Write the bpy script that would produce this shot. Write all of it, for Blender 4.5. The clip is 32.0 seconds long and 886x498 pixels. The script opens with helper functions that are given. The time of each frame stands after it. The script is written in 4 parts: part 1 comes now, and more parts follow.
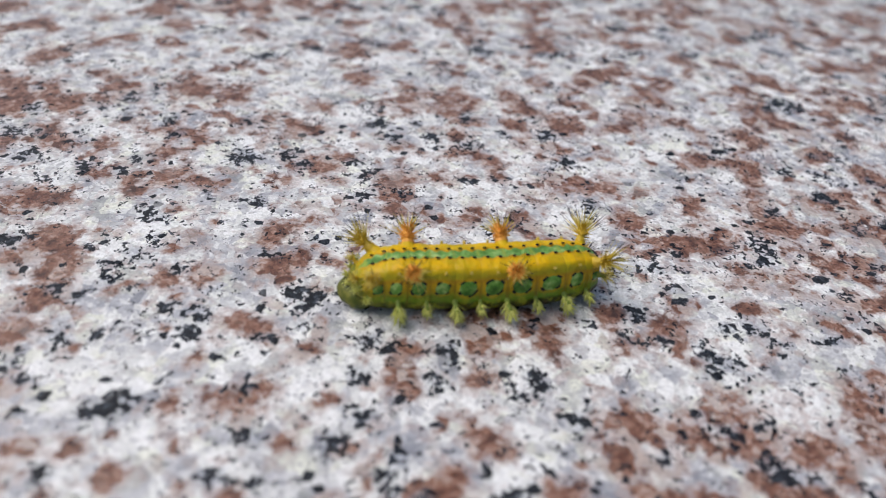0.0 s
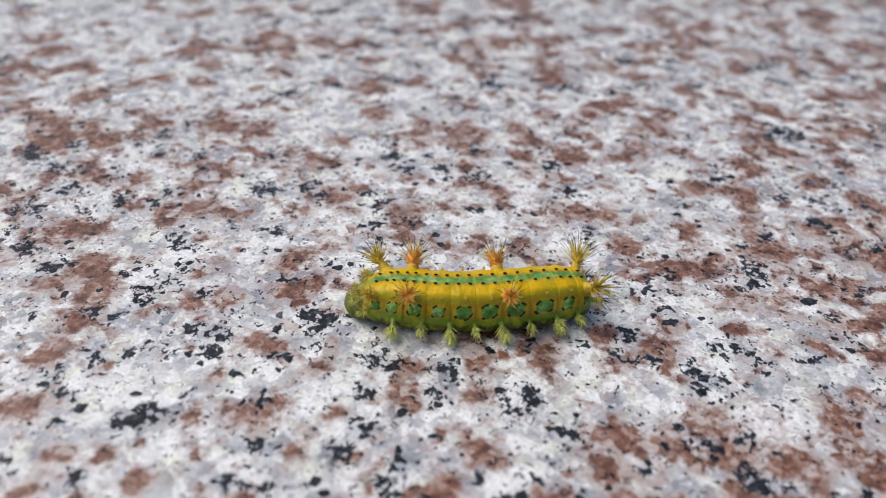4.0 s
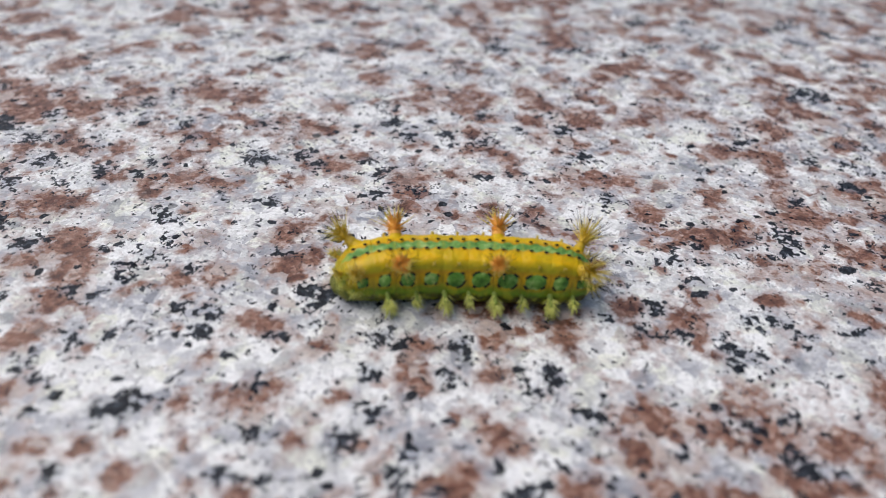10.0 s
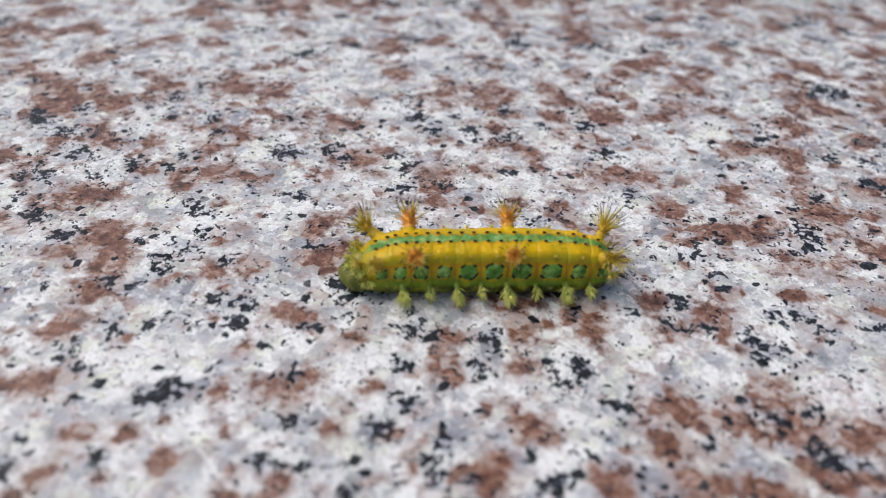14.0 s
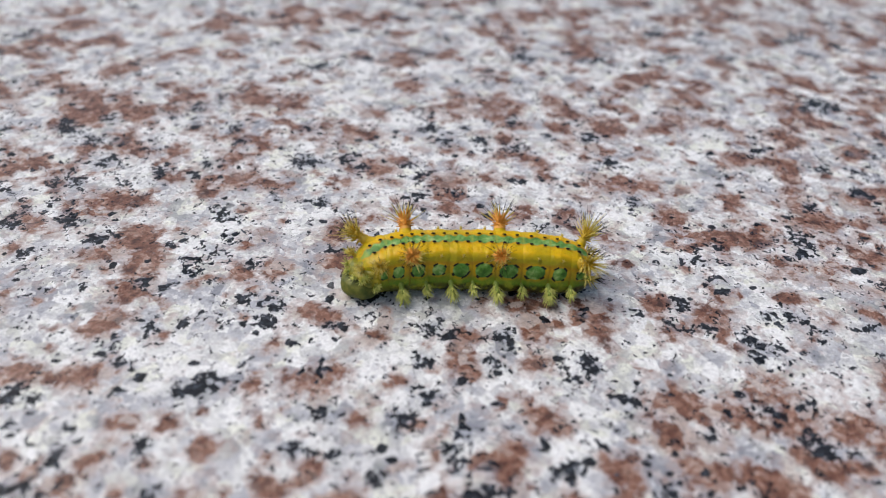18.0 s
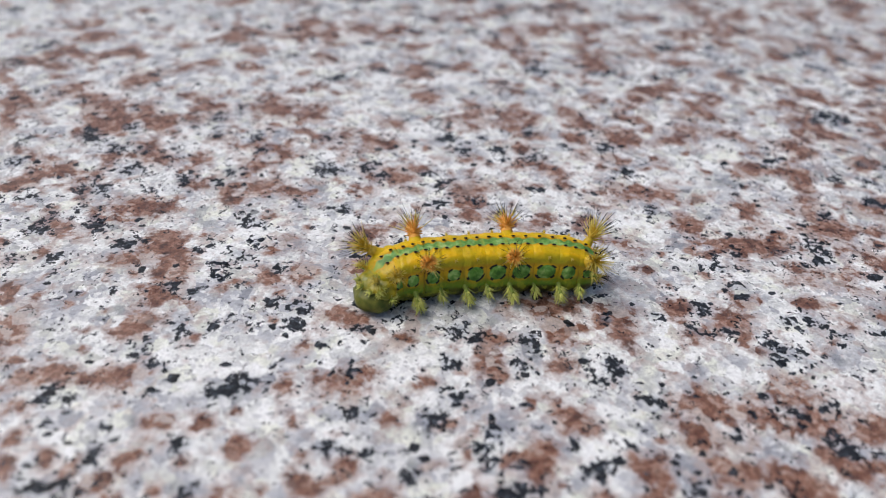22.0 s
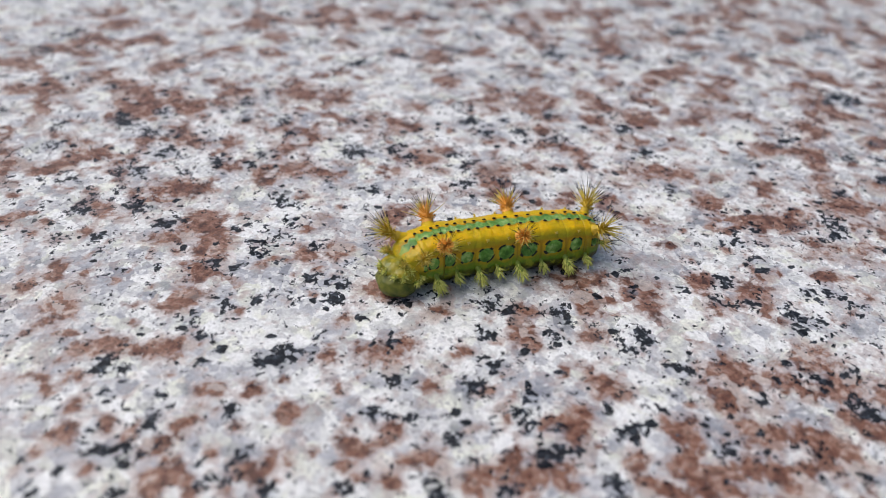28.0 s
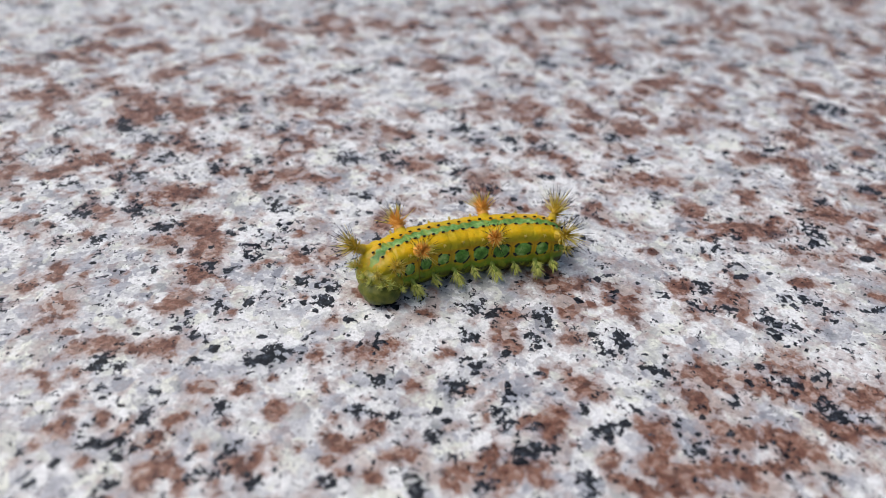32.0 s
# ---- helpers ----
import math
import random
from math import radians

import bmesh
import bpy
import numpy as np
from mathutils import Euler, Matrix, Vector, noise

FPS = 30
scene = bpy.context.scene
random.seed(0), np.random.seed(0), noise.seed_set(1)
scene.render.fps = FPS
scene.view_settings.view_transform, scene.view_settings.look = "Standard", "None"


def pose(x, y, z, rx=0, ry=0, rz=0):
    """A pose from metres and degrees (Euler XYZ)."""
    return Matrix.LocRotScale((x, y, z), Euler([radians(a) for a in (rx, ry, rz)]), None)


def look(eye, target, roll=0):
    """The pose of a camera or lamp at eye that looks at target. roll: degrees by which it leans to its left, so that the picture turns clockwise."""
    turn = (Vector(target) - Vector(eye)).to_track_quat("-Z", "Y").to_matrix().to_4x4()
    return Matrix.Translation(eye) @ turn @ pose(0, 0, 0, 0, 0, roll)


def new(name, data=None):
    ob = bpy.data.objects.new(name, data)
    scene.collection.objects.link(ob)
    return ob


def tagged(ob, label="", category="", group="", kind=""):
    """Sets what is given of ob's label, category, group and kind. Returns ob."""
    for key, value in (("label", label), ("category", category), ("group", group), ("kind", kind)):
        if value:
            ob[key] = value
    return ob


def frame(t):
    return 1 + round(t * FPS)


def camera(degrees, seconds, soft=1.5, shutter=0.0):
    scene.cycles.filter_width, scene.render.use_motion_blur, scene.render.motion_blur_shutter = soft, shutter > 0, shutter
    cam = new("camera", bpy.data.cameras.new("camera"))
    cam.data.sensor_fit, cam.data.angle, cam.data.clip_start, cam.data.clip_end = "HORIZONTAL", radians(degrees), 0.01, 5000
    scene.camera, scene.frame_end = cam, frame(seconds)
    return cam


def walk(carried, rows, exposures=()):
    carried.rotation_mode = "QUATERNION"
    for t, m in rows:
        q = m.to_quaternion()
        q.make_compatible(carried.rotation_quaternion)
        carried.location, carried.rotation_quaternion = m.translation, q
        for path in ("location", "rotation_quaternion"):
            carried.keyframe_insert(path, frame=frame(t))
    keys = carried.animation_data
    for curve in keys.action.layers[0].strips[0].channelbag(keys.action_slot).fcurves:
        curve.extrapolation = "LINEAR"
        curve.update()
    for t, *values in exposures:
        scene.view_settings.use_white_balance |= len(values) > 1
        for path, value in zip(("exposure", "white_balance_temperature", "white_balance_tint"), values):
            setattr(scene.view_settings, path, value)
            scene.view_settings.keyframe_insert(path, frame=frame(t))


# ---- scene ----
cam = camera(59, 32.0, soft=0.8)
cam.data.dof.use_dof = True
cam.data.dof.focus_distance = 0.0835
cam.data.dof.aperture_fstop = 21.0
PATH = [
    (0, pose(-0.00341, -0.05039, 0.04888, 52.826, -4.610, 0.303)),
    (0.5, pose(-0.00344, -0.05229, 0.05029, 52.788, -4.775, 0.263)),
    (1, pose(-0.00273, -0.05257, 0.05399, 52.934, -4.807, 0.452)),
    (1.5, pose(0.00117, -0.05242, 0.05408, 53.392, -4.298, 1.221)),
    (2, pose(-0.00040, -0.05235, 0.05222, 53.429, -4.242, 1.495)),
    (2.5, pose(-0.00073, -0.05415, 0.05328, 54.055, -3.753, 2.023)),
    (4.5, pose(-0.00004, -0.05490, 0.05244, 54.468, -2.741, 2.063)),
    (5, pose(0.00031, -0.05473, 0.05235, 54.370, -2.585, 2.052)),
    (5.5, pose(0.00040, -0.05585, 0.05251, 54.082, -2.437, 2.136)),
    (6, pose(0.00143, -0.05589, 0.05310, 54.252, -2.356, 1.957)),
    (6.5, pose(0.00180, -0.05474, 0.05106, 54.052, -2.367, 1.836)),
    (7, pose(0.00099, -0.05356, 0.05012, 54.055, -2.287, 1.872)),
    (7.5, pose(0.00143, -0.05271, 0.04950, 53.982, -2.171, 1.896)),
    (8, pose(0.00163, -0.05281, 0.04980, 53.866, -2.132, 1.903)),
    (8.5, pose(0.00185, -0.05245, 0.04982, 53.736, -2.225, 1.753)),
    (9, pose(0.00028, -0.05434, 0.05041, 53.676, -2.319, 1.597)),
    (9.5, pose(-0.00055, -0.05206, 0.04920, 53.428, -2.375, 1.552)),
    (10, pose(-0.00158, -0.05026, 0.04752, 53.274, -2.456, 1.505)),
    (10.5, pose(-0.00224, -0.05001, 0.04710, 53.218, -2.383, 1.710)),
    (11, pose(-0.00244, -0.05065, 0.04806, 52.995, -2.325, 1.852)),
    (11.5, pose(-0.00193, -0.05169, 0.04942, 52.948, -2.333, 1.820)),
    (12, pose(-0.00180, -0.05210, 0.05060, 52.821, -2.336, 1.794)),
    (12.5, pose(-0.00281, -0.05210, 0.04963, 52.706, -2.451, 1.755)),
    (13, pose(-0.00354, -0.05192, 0.04923, 52.553, -2.493, 1.809)),
    (13.5, pose(-0.00310, -0.05161, 0.04891, 52.594, -2.405, 1.956)),
    (14, pose(-0.00376, -0.05145, 0.04852, 52.654, -2.433, 2.064)),
    (14.5, pose(-0.00439, -0.05166, 0.04817, 52.597, -2.362, 2.220)),
    (15, pose(-0.00472, -0.05107, 0.04731, 52.607, -2.364, 2.325)),
    (15.5, pose(-0.00425, -0.05052, 0.04745, 52.636, -2.398, 2.377)),
    (17.5, pose(-0.00560, -0.05513, 0.05083, 53.079, -2.761, 2.013)),
    (18, pose(-0.00587, -0.05542, 0.05087, 53.271, -2.836, 1.879)),
    (18.5, pose(-0.00607, -0.05657, 0.05107, 53.641, -3.009, 1.736)),
    (19, pose(-0.00585, -0.05775, 0.05226, 53.710, -3.001, 1.716)),
    (19.5, pose(-0.00553, -0.05867, 0.05305, 53.893, -3.169, 1.615)),
    (20, pose(-0.00653, -0.05822, 0.05239, 54.101, -3.220, 1.599)),
    (20.5, pose(-0.00668, -0.05816, 0.05266, 54.318, -3.338, 1.580)),
    (21, pose(-0.00717, -0.05856, 0.05260, 54.485, -3.263, 1.674)),
    (21.5, pose(-0.00828, -0.05801, 0.05155, 54.383, -3.149, 1.748)),
    (22, pose(-0.00866, -0.05723, 0.05048, 54.508, -3.058, 1.768)),
    (22.5, pose(-0.00951, -0.05697, 0.05037, 54.536, -2.977, 1.721)),
    (23, pose(-0.00972, -0.05671, 0.05020, 54.350, -2.804, 1.874)),
    (23.5, pose(-0.01010, -0.05782, 0.05073, 54.401, -2.845, 1.770)),
    (24, pose(-0.00950, -0.05926, 0.05205, 54.212, -2.858, 1.644)),
    (24.5, pose(-0.01045, -0.05891, 0.05065, 54.098, -2.843, 1.647)),
    (25, pose(-0.01099, -0.05769, 0.05073, 53.807, -2.787, 1.688)),
    (25.5, pose(-0.01152, -0.05794, 0.04952, 53.797, -2.721, 1.782)),
    (27.5, pose(-0.01080, -0.05993, 0.05173, 53.860, -2.738, 1.538)),
    (28, pose(-0.01200, -0.06049, 0.05084, 53.791, -2.781, 1.519)),
    (28.5, pose(-0.01130, -0.06198, 0.05176, 53.919, -2.717, 1.573)),
    (29, pose(-0.01111, -0.06367, 0.05266, 53.845, -2.818, 1.564)),
    (29.5, pose(-0.01041, -0.06301, 0.05238, 53.681, -2.774, 1.744)),
    (30, pose(-0.01109, -0.06250, 0.05207, 53.662, -2.895, 1.766)),
    (30.5, pose(-0.01055, -0.06299, 0.05207, 53.865, -2.838, 1.950)),
    (31, pose(-0.01036, -0.06334, 0.05273, 53.834, -2.813, 2.113)),
    (31.5, pose(-0.00955, -0.06263, 0.05259, 53.927, -2.804, 2.089)),
    (32, pose(-0.00996, -0.06261, 0.05265, 54.050, -2.837, 2.112)),
]
walk(cam, PATH)
scene.view_settings.exposure = -0.19

# ---- world and light: an even, overcast sky ----
world = bpy.data.worlds.new("overcast_sky")
scene.world = world
world.use_nodes = True
wn = world.node_tree
sky = wn.nodes.new("ShaderNodeTexSky")
sky.sky_type = "NISHITA"
sky.sun_disc = False
sky.sun_elevation = radians(54)
sky.sun_rotation = radians(-78)
sky.dust_density = 4.0
wn.nodes["Background"].inputs["Strength"].default_value = 0.108
wn.links.new(sky.outputs["Color"], wn.nodes["Background"].inputs["Color"])

sun_data = bpy.data.lights.new("sun", "SUN")
sun_data.energy = 1.95
sun_data.angle = radians(42)
sun_data.color = (1.0, 0.985, 0.975)
sun = new("sun", sun_data)
sun.matrix_world = look((-0.58, 0.12, 0.82), (0, 0, 0))


# ---- materials ----
class Nodes:
    """A short way to wire a node material."""

    def __init__(self, name):
        self.mat = bpy.data.materials.new(name)
        self.mat.use_nodes = True
        self.tree = self.mat.node_tree
        self.bsdf = self.tree.nodes["Principled BSDF"]

    def put(self, socket, value):
        if isinstance(value, bpy.types.NodeSocket):
            self.tree.links.new(value, socket)
        else:
            socket.default_value = value

    def math(self, op, a, b=0.0, clamp=False):
        n = self.tree.nodes.new("ShaderNodeMath")
        n.operation, n.use_clamp = op, clamp
        self.put(n.inputs[0], a)
        self.put(n.inputs[1], b)
        return n.outputs[0]

    def step(self, x, low, high, to_low=0.0, to_high=1.0):
        n = self.tree.nodes.new("ShaderNodeMapRange")
        n.interpolation_type = "SMOOTHSTEP"
        for k, v in enumerate((x, low, high, to_low, to_high)):
            self.put(n.inputs[k], v)
        return n.outputs[0]

    def mix(self, f, a, b, blend="MIX"):
        n = self.tree.nodes.new("ShaderNodeMix")
        n.data_type, n.blend_type = "RGBA", blend
        self.put(n.inputs["Factor"], f)
        self.put(n.inputs[6], a)
        self.put(n.inputs[7], b)
        return n.outputs[2]

    def attr(self, name):
        n = self.tree.nodes.new("ShaderNodeAttribute")
        n.attribute_name = name
        return n.outputs["Fac"]

    def rest(self):
        """The place on the whole larva at rest, so that a pattern runs on from segment to segment."""
        n = self.tree.nodes.new("ShaderNodeAttribute")
        n.attribute_name = "rest"
        return n.outputs["Vector"]

    def coords(self):
        return self.tree.nodes.new("ShaderNodeTexCoord").outputs["Object"]

    def noise(self, vec, scale, detail=3.0, rough=0.55, color=False):
        n = self.tree.nodes.new("ShaderNodeTexNoise")
        self.put(n.inputs["Vector"], vec)
        n.inputs["Scale"].default_value = scale
        n.inputs["Detail"].default_value = detail
        n.inputs["Roughness"].default_value = rough
        return n.outputs["Color" if color else "Fac"]

    def cells(self, vec, scale, feature="F1", out="Color", rnd=1.0):
        n = self.tree.nodes.new("ShaderNodeTexVoronoi")
        n.feature = feature
        self.put(n.inputs["Vector"], vec)
        n.inputs["Scale"].default_value = scale
        n.inputs["Randomness"].default_value = rnd
        if feature == "SMOOTH_F1":
            n.inputs["Smoothness"].default_value = 0.25
        return n.outputs[out]

    def warp(self, vec, scale, amount, detail=3.0):
        """vec shifted by noise of that scale, by up to amount metres."""
        c = self.noise(vec, scale, detail, 0.6, color=True)
        sub = self.tree.nodes.new("ShaderNodeVectorMath")
        sub.operation = "SUBTRACT"
        self.put(sub.inputs[0], c)
        sub.inputs[1].default_value = (0.5, 0.5, 0.5)
        mul = self.tree.nodes.new("ShaderNodeVectorMath")
        mul.operation = "MULTIPLY_ADD"
        self.put(mul.inputs[0], sub.outputs[0])
        mul.inputs[1].default_value = (amount, amount, amount)
        self.put(mul.inputs[2], vec)
        return mul.outputs[0]

    def split(self, color):
        n = self.tree.nodes.new("ShaderNodeSeparateColor")
        self.put(n.inputs[0], color)
        return n.outputs

    def ramp(self, x, stops, hard=False):
        n = self.tree.nodes.new("ShaderNodeValToRGB")
        n.color_ramp.interpolation = "CONSTANT" if hard else "LINEAR"
        els = n.color_ramp.elements
        while len(els) < len(stops):
            els.new(0.5)
        for e, (p, c) in zip(els, stops):
            e.position, e.color = p, (*c, 1)
        self.put(n.inputs[0], x)
        return n.outputs["Color"]

    def bump(self, height, strength, distance):
        n = self.tree.nodes.new("ShaderNodeBump")
        n.inputs["Strength"].default_value = strength
        n.inputs["Distance"].default_value = distance
        self.put(n.inputs["Height"], height)
        self.put(self.bsdf.inputs["Normal"], n.outputs[0])


def granite_material():
    """Pink-brown granite: white and cream feldspar, grey-blue quartz, rose-brown patches, clusters of black mica."""
    m = Nodes("granite")
    p = m.coords()
    bent = m.warp(p, 420.0, 0.0017, 4.0)
    chipped = m.warp(bent, 1500.0, 0.00045, 3.0)
    fine = m.warp(p, 1500.0, 0.0006, 4.0)
    big = m.split(m.cells(bent, 350.0))
    mid = m.split(m.cells(chipped, 590.0))
    small = m.split(m.cells(fine, 1500.0))
    tiny = m.split(m.cells(fine, 2900.0))
    # pale crystals with clear outlines: grey-blue quartz, lilac, off-white, cream, white
    veil = m.noise(bent, 170.0, 4.0, 0.6)
    which = m.math("ADD", m.math("MULTIPLY", big[0], 0.42), m.math("MULTIPLY", mid[1], 0.52))
    which = m.math("ADD", which, m.math("MULTIPLY", m.math("SUBTRACT", 0.5, veil), 0.8))
    which = m.math("ADD", which, m.math("MULTIPLY", m.math("SUBTRACT", small[2], 0.42), 0.14))
    which = m.math("ADD", which, m.math("MULTIPLY", m.attr("pale"), 0.40))
    which = m.math("ADD", which, m.math("MULTIPLY", m.math("SUBTRACT", m.noise(fine, 800.0, 6.0, 0.7), 0.5), 0.22))
    pale = m.ramp(which, [(0.04, (0.33, 0.34, 0.38)), (0.16, (0.46, 0.47, 0.51)), (0.26, (0.52, 0.525, 0.56)), (0.32, (0.60, 0.605, 0.63)), (0.40, (0.65, 0.65, 0.665)),
                          (0.47, (0.72, 0.725, 0.725)), (0.55, (0.76, 0.765, 0.75)), (0.61, (0.86, 0.865, 0.845)), (0.68, (0.89, 0.895, 0.875)), (0.74, (0.97, 0.97, 0.96))])
    cream = m.step(m.math("ADD", m.noise(p, 240.0, 2.0), m.math("MULTIPLY", m.math("SUBTRACT", mid[0], 0.5), 0.22)), 0.52, 0.66, 0.0, 0.8)
    pale = m.mix(cream, pale, (0.97, 0.975, 0.87, 1), "MULTIPLY")
    pale = m.mix(m.step(small[0], 0.81, 0.85, 0.0, 0.6), pale, (0.96, 0.955, 0.94, 1))
    pale = m.mix(m.step(small[1], 0.87, 0.93, 0.0, 0.35), pale, (0.36, 0.365, 0.40, 1))
    pale = m.mix(m.step(tiny[0], 0.93, 0.95, 0.0, 0.5), pale, (0.25, 0.25, 0.27, 1))
    # rose-brown feldspar in ragged patches, with a pale pink rim
    edge = m.math("MULTIPLY", m.math("SUBTRACT", m.noise(fine, 560.0, 6.0, 0.68), 0.5), 1.7)
    body = m.math("ADD", m.math("MULTIPLY", m.attr("rose"), 1.15), edge)
    body = m.math("ADD", body, m.math("MULTIPLY", m.math("SUBTRACT", mid[2], 0.5), 0.40))
    body = m.math("ADD", body, m.math("MULTIPLY", m.math("SUBTRACT", small[1], 0.5), 0.22))
    streak = m.noise(m.warp(p, 420.0, 0.004), 460.0, 5.0, 0.66)
    streak = m.math("ADD", streak, m.math("MULTIPLY", m.math("SUBTRACT", small[0], 0.5), 0.16))
    rose = m.ramp(streak, [(0.32, (0.065, 0.021, 0.010)), (0.41, (0.155, 0.056, 0.030)), (0.48, (0.25, 0.108, 0.065)), (0.55, (0.33, 0.172, 0.118)), (0.62, (0.45, 0.295, 0.235)), (0.70, (0.62, 0.50, 0.44))])
    rose = m.mix(m.step(tiny[1], 0.76, 0.82, 0.0, 0.45), rose, (0.085, 0.035, 0.02, 1))
    rose = m.mix(m.step(mid[0], 0.86, 0.93, 0.0, 0.55), rose, (0.72, 0.66, 0.62, 1))
    base = m.mix(m.step(body, 0.10, 0.55, 0.0, 0.6), pale, (0.52, 0.405, 0.375, 1))
    base = m.mix(m.step(body, 0.46, 0.84, 0.0, 0.95), base, rose)
    # black mica flakes, split fine, only where a cluster lies, and a few strays
    shift = m.warp(p, 1500.0, 0.0006, 3.0)
    flake = m.split(m.cells(shift, 1700.0))
    chip = m.split(m.cells(shift, 3600.0))
    dust = m.split(m.cells(fine, 1250.0))
    many = m.math("ADD", m.math("MULTIPLY", m.attr("mica"), 1.9), m.math("MULTIPLY", m.math("SUBTRACT", flake[0], 0.5), 1.9))
    many = m.math("ADD", many, m.math("MULTIPLY", m.math("SUBTRACT", chip[1], 0.5), 0.95))
    many = m.math("ADD", many, m.math("MULTIPLY", m.math("SUBTRACT", m.noise(shift, 900.0, 4.0, 0.6), 0.5), 1.5))
    mica_mask = m.math("MAXIMUM", m.step(many, 1.01, 1.12), m.step(dust[0], 0.988, 0.991))
    mica = m.ramp(m.noise(fine, 1500.0, 5.0, 0.7), [(0.34, (0.003, 0.0035, 0.005)), (0.47, (0.009, 0.011, 0.015)), (0.57, (0.035, 0.042, 0.054)), (0.68, (0.15, 0.17, 0.21))])
    base = m.mix(m.step(m.attr("mica"), 0.15, 0.8, 0.0, 0.38), base, (0.42, 0.46, 0.53, 1))
    base = m.mix(m.math("MULTIPLY", mica_mask, 0.98), base, mica)
    # fine mottling of every grain
    tone = m.step(m.noise(fine, 2600.0, 6.0, 0.75), 0.34, 0.66, 0.78, 1.09)
    grey = m.tree.nodes.new("ShaderNodeCombineColor")
    for k in range(3):
        m.put(grey.inputs[k], tone)
    base = m.mix(1.0, base, grey.outputs[0], "MULTIPLY")
    m.put(m.bsdf.inputs["Base Color"], base)
    m.put(m.bsdf.inputs["Roughness"], m.step(m.noise(p, 90.0, 4.0), 0.3, 0.7, 0.24, 0.4))
    m.put(m.bsdf.inputs["Specular IOR Level"], m.step(mica_mask, 0.2, 0.8, 0.44, 0.16))
    m.bump(m.noise(fine, 1500.0, 6.0, 0.7), 0.4, 0.00016)
    return m.mat


def skin_material():
    """The larva's skin: a teal back stripe in yellow, olive flanks with green ovals ringed in black, shade painted in
    below.
    """
    m = Nodes("larva_skin")
    p = m.rest()
    phi = m.math("ABSOLUTE", m.attr("around"))  # degrees from the back's crest
    along = m.attr("along")  # 0 to 1 over one segment
    oval_size = m.attr("oval")
    wob = m.math("MULTIPLY", m.math("SUBTRACT", m.noise(p, 700.0, 2.0), 0.5), 7.0)
    a = m.math("ADD", phi, wob)
    wave = m.math("MULTIPLY", m.math("COSINE", m.math("MULTIPLY", m.math("SUBTRACT", along, 0.5), 12.566)), 2.8)
    ridge = m.math("SUBTRACT", a, wave)
    # colours by angle; the last two stops paint the underbody shade into the skin
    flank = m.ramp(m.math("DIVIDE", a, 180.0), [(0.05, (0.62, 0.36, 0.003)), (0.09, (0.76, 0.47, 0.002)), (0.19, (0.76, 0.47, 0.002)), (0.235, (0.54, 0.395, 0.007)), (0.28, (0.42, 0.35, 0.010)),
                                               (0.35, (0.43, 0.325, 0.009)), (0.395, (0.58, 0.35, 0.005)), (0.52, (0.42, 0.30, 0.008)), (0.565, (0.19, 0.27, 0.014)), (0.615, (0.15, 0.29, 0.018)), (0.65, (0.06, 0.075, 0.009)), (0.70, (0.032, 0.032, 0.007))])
    mottle = m.noise(p, 1600.0, 4.0, 0.6)
    flank = m.mix(m.step(mottle, 0.46, 0.70, 0.0, 0.2), flank, (0.40, 0.19, 0.006, 1))
    flank = m.mix(m.step(m.noise(p, 420.0, 2.0), 0.42, 0.66, 0.0, 0.32), flank, (0.27, 0.31, 0.012, 1))
    low = m.math("MULTIPLY", m.step(a, 84.0, 104.0), m.step(m.noise(p, 1200.0, 4.0, 0.65), 0.48, 0.62, 0.0, 0.75))
    flank = m.mix(low, flank, (0.34, 0.37, 0.02, 1))
    # ochre line above the ovals
    ochre = m.math("MULTIPLY", m.step(a, 56.0, 64.0), m.step(a, 74.0, 66.0))
    col = m.mix(m.math("MULTIPLY", ochre, 0.55), flank, (0.46, 0.22, 0.008, 1))
    # brownish creases between the segments, and fine speckle
    seam = m.math("ABSOLUTE", m.math("SUBTRACT", along, 0.5))
    seam = m.math("ADD", seam, m.math("MULTIPLY", m.math("SUBTRACT", m.noise(p, 1000.0, 3.0), 0.5), 0.16))
    crease = m.math("MULTIPLY", m.math("MULTIPLY", m.step(seam, 0.44, 0.51), m.step(seam, 0.62, 0.56)), m.math("MULTIPLY", m.step(a, 52.0, 76.0, 0.0, 0.5), m.step(a, 125.0, 110.0)))
    col = m.mix(crease, col, (0.25, 0.13, 0.006, 1))
    fleck = m.noise(p, 3800.0, 3.0, 0.6)
    col = m.mix(m.step(fleck, 0.56, 0.72, 0.0, 0.12), col, (0.82, 0.62, 0.06, 1))
    col = m.mix(m.step(fleck, 0.44, 0.30, 0.0, 0.15), col, (0.12, 0.11, 0.006, 1))
    # the front end is darker, greener and more mottled
    col = m.mix(m.math("MULTIPLY", m.step(m.attr("front"), 0.0, 0.7), m.step(m.noise(p, 1300.0, 4.0, 0.65), 0.35, 0.6, 0.45, 0.9)), col, (0.30, 0.28, 0.010, 1))
    # the back's stripe
    teal = m.ramp(m.noise(p, 1100.0, 3.0), [(0.3, (0.05, 0.17, 0.032)), (0.45, (0.10, 0.28, 0.058)), (0.58, (0.18, 0.39, 0.105)), (0.70, (0.36, 0.54, 0.20))])
    band = m.math("MULTIPLY", m.step(ridge, 11.5, 7.5), m.attr("stripe"))
    rim = m.math("MULTIPLY", m.step(ridge, 19.0, 10.0), m.attr("stripe"))
    col = m.mix(m.math("MULTIPLY", rim, 0.6), col, (0.62, 0.30, 0.006, 1))
    teal = m.mix(m.math("MULTIPLY", m.step(seam, 0.40, 0.50), 0.55), teal, (0.34, 0.40, 0.05, 1))
    col = m.mix(m.math("MULTIPLY", band, 0.96), col, teal)
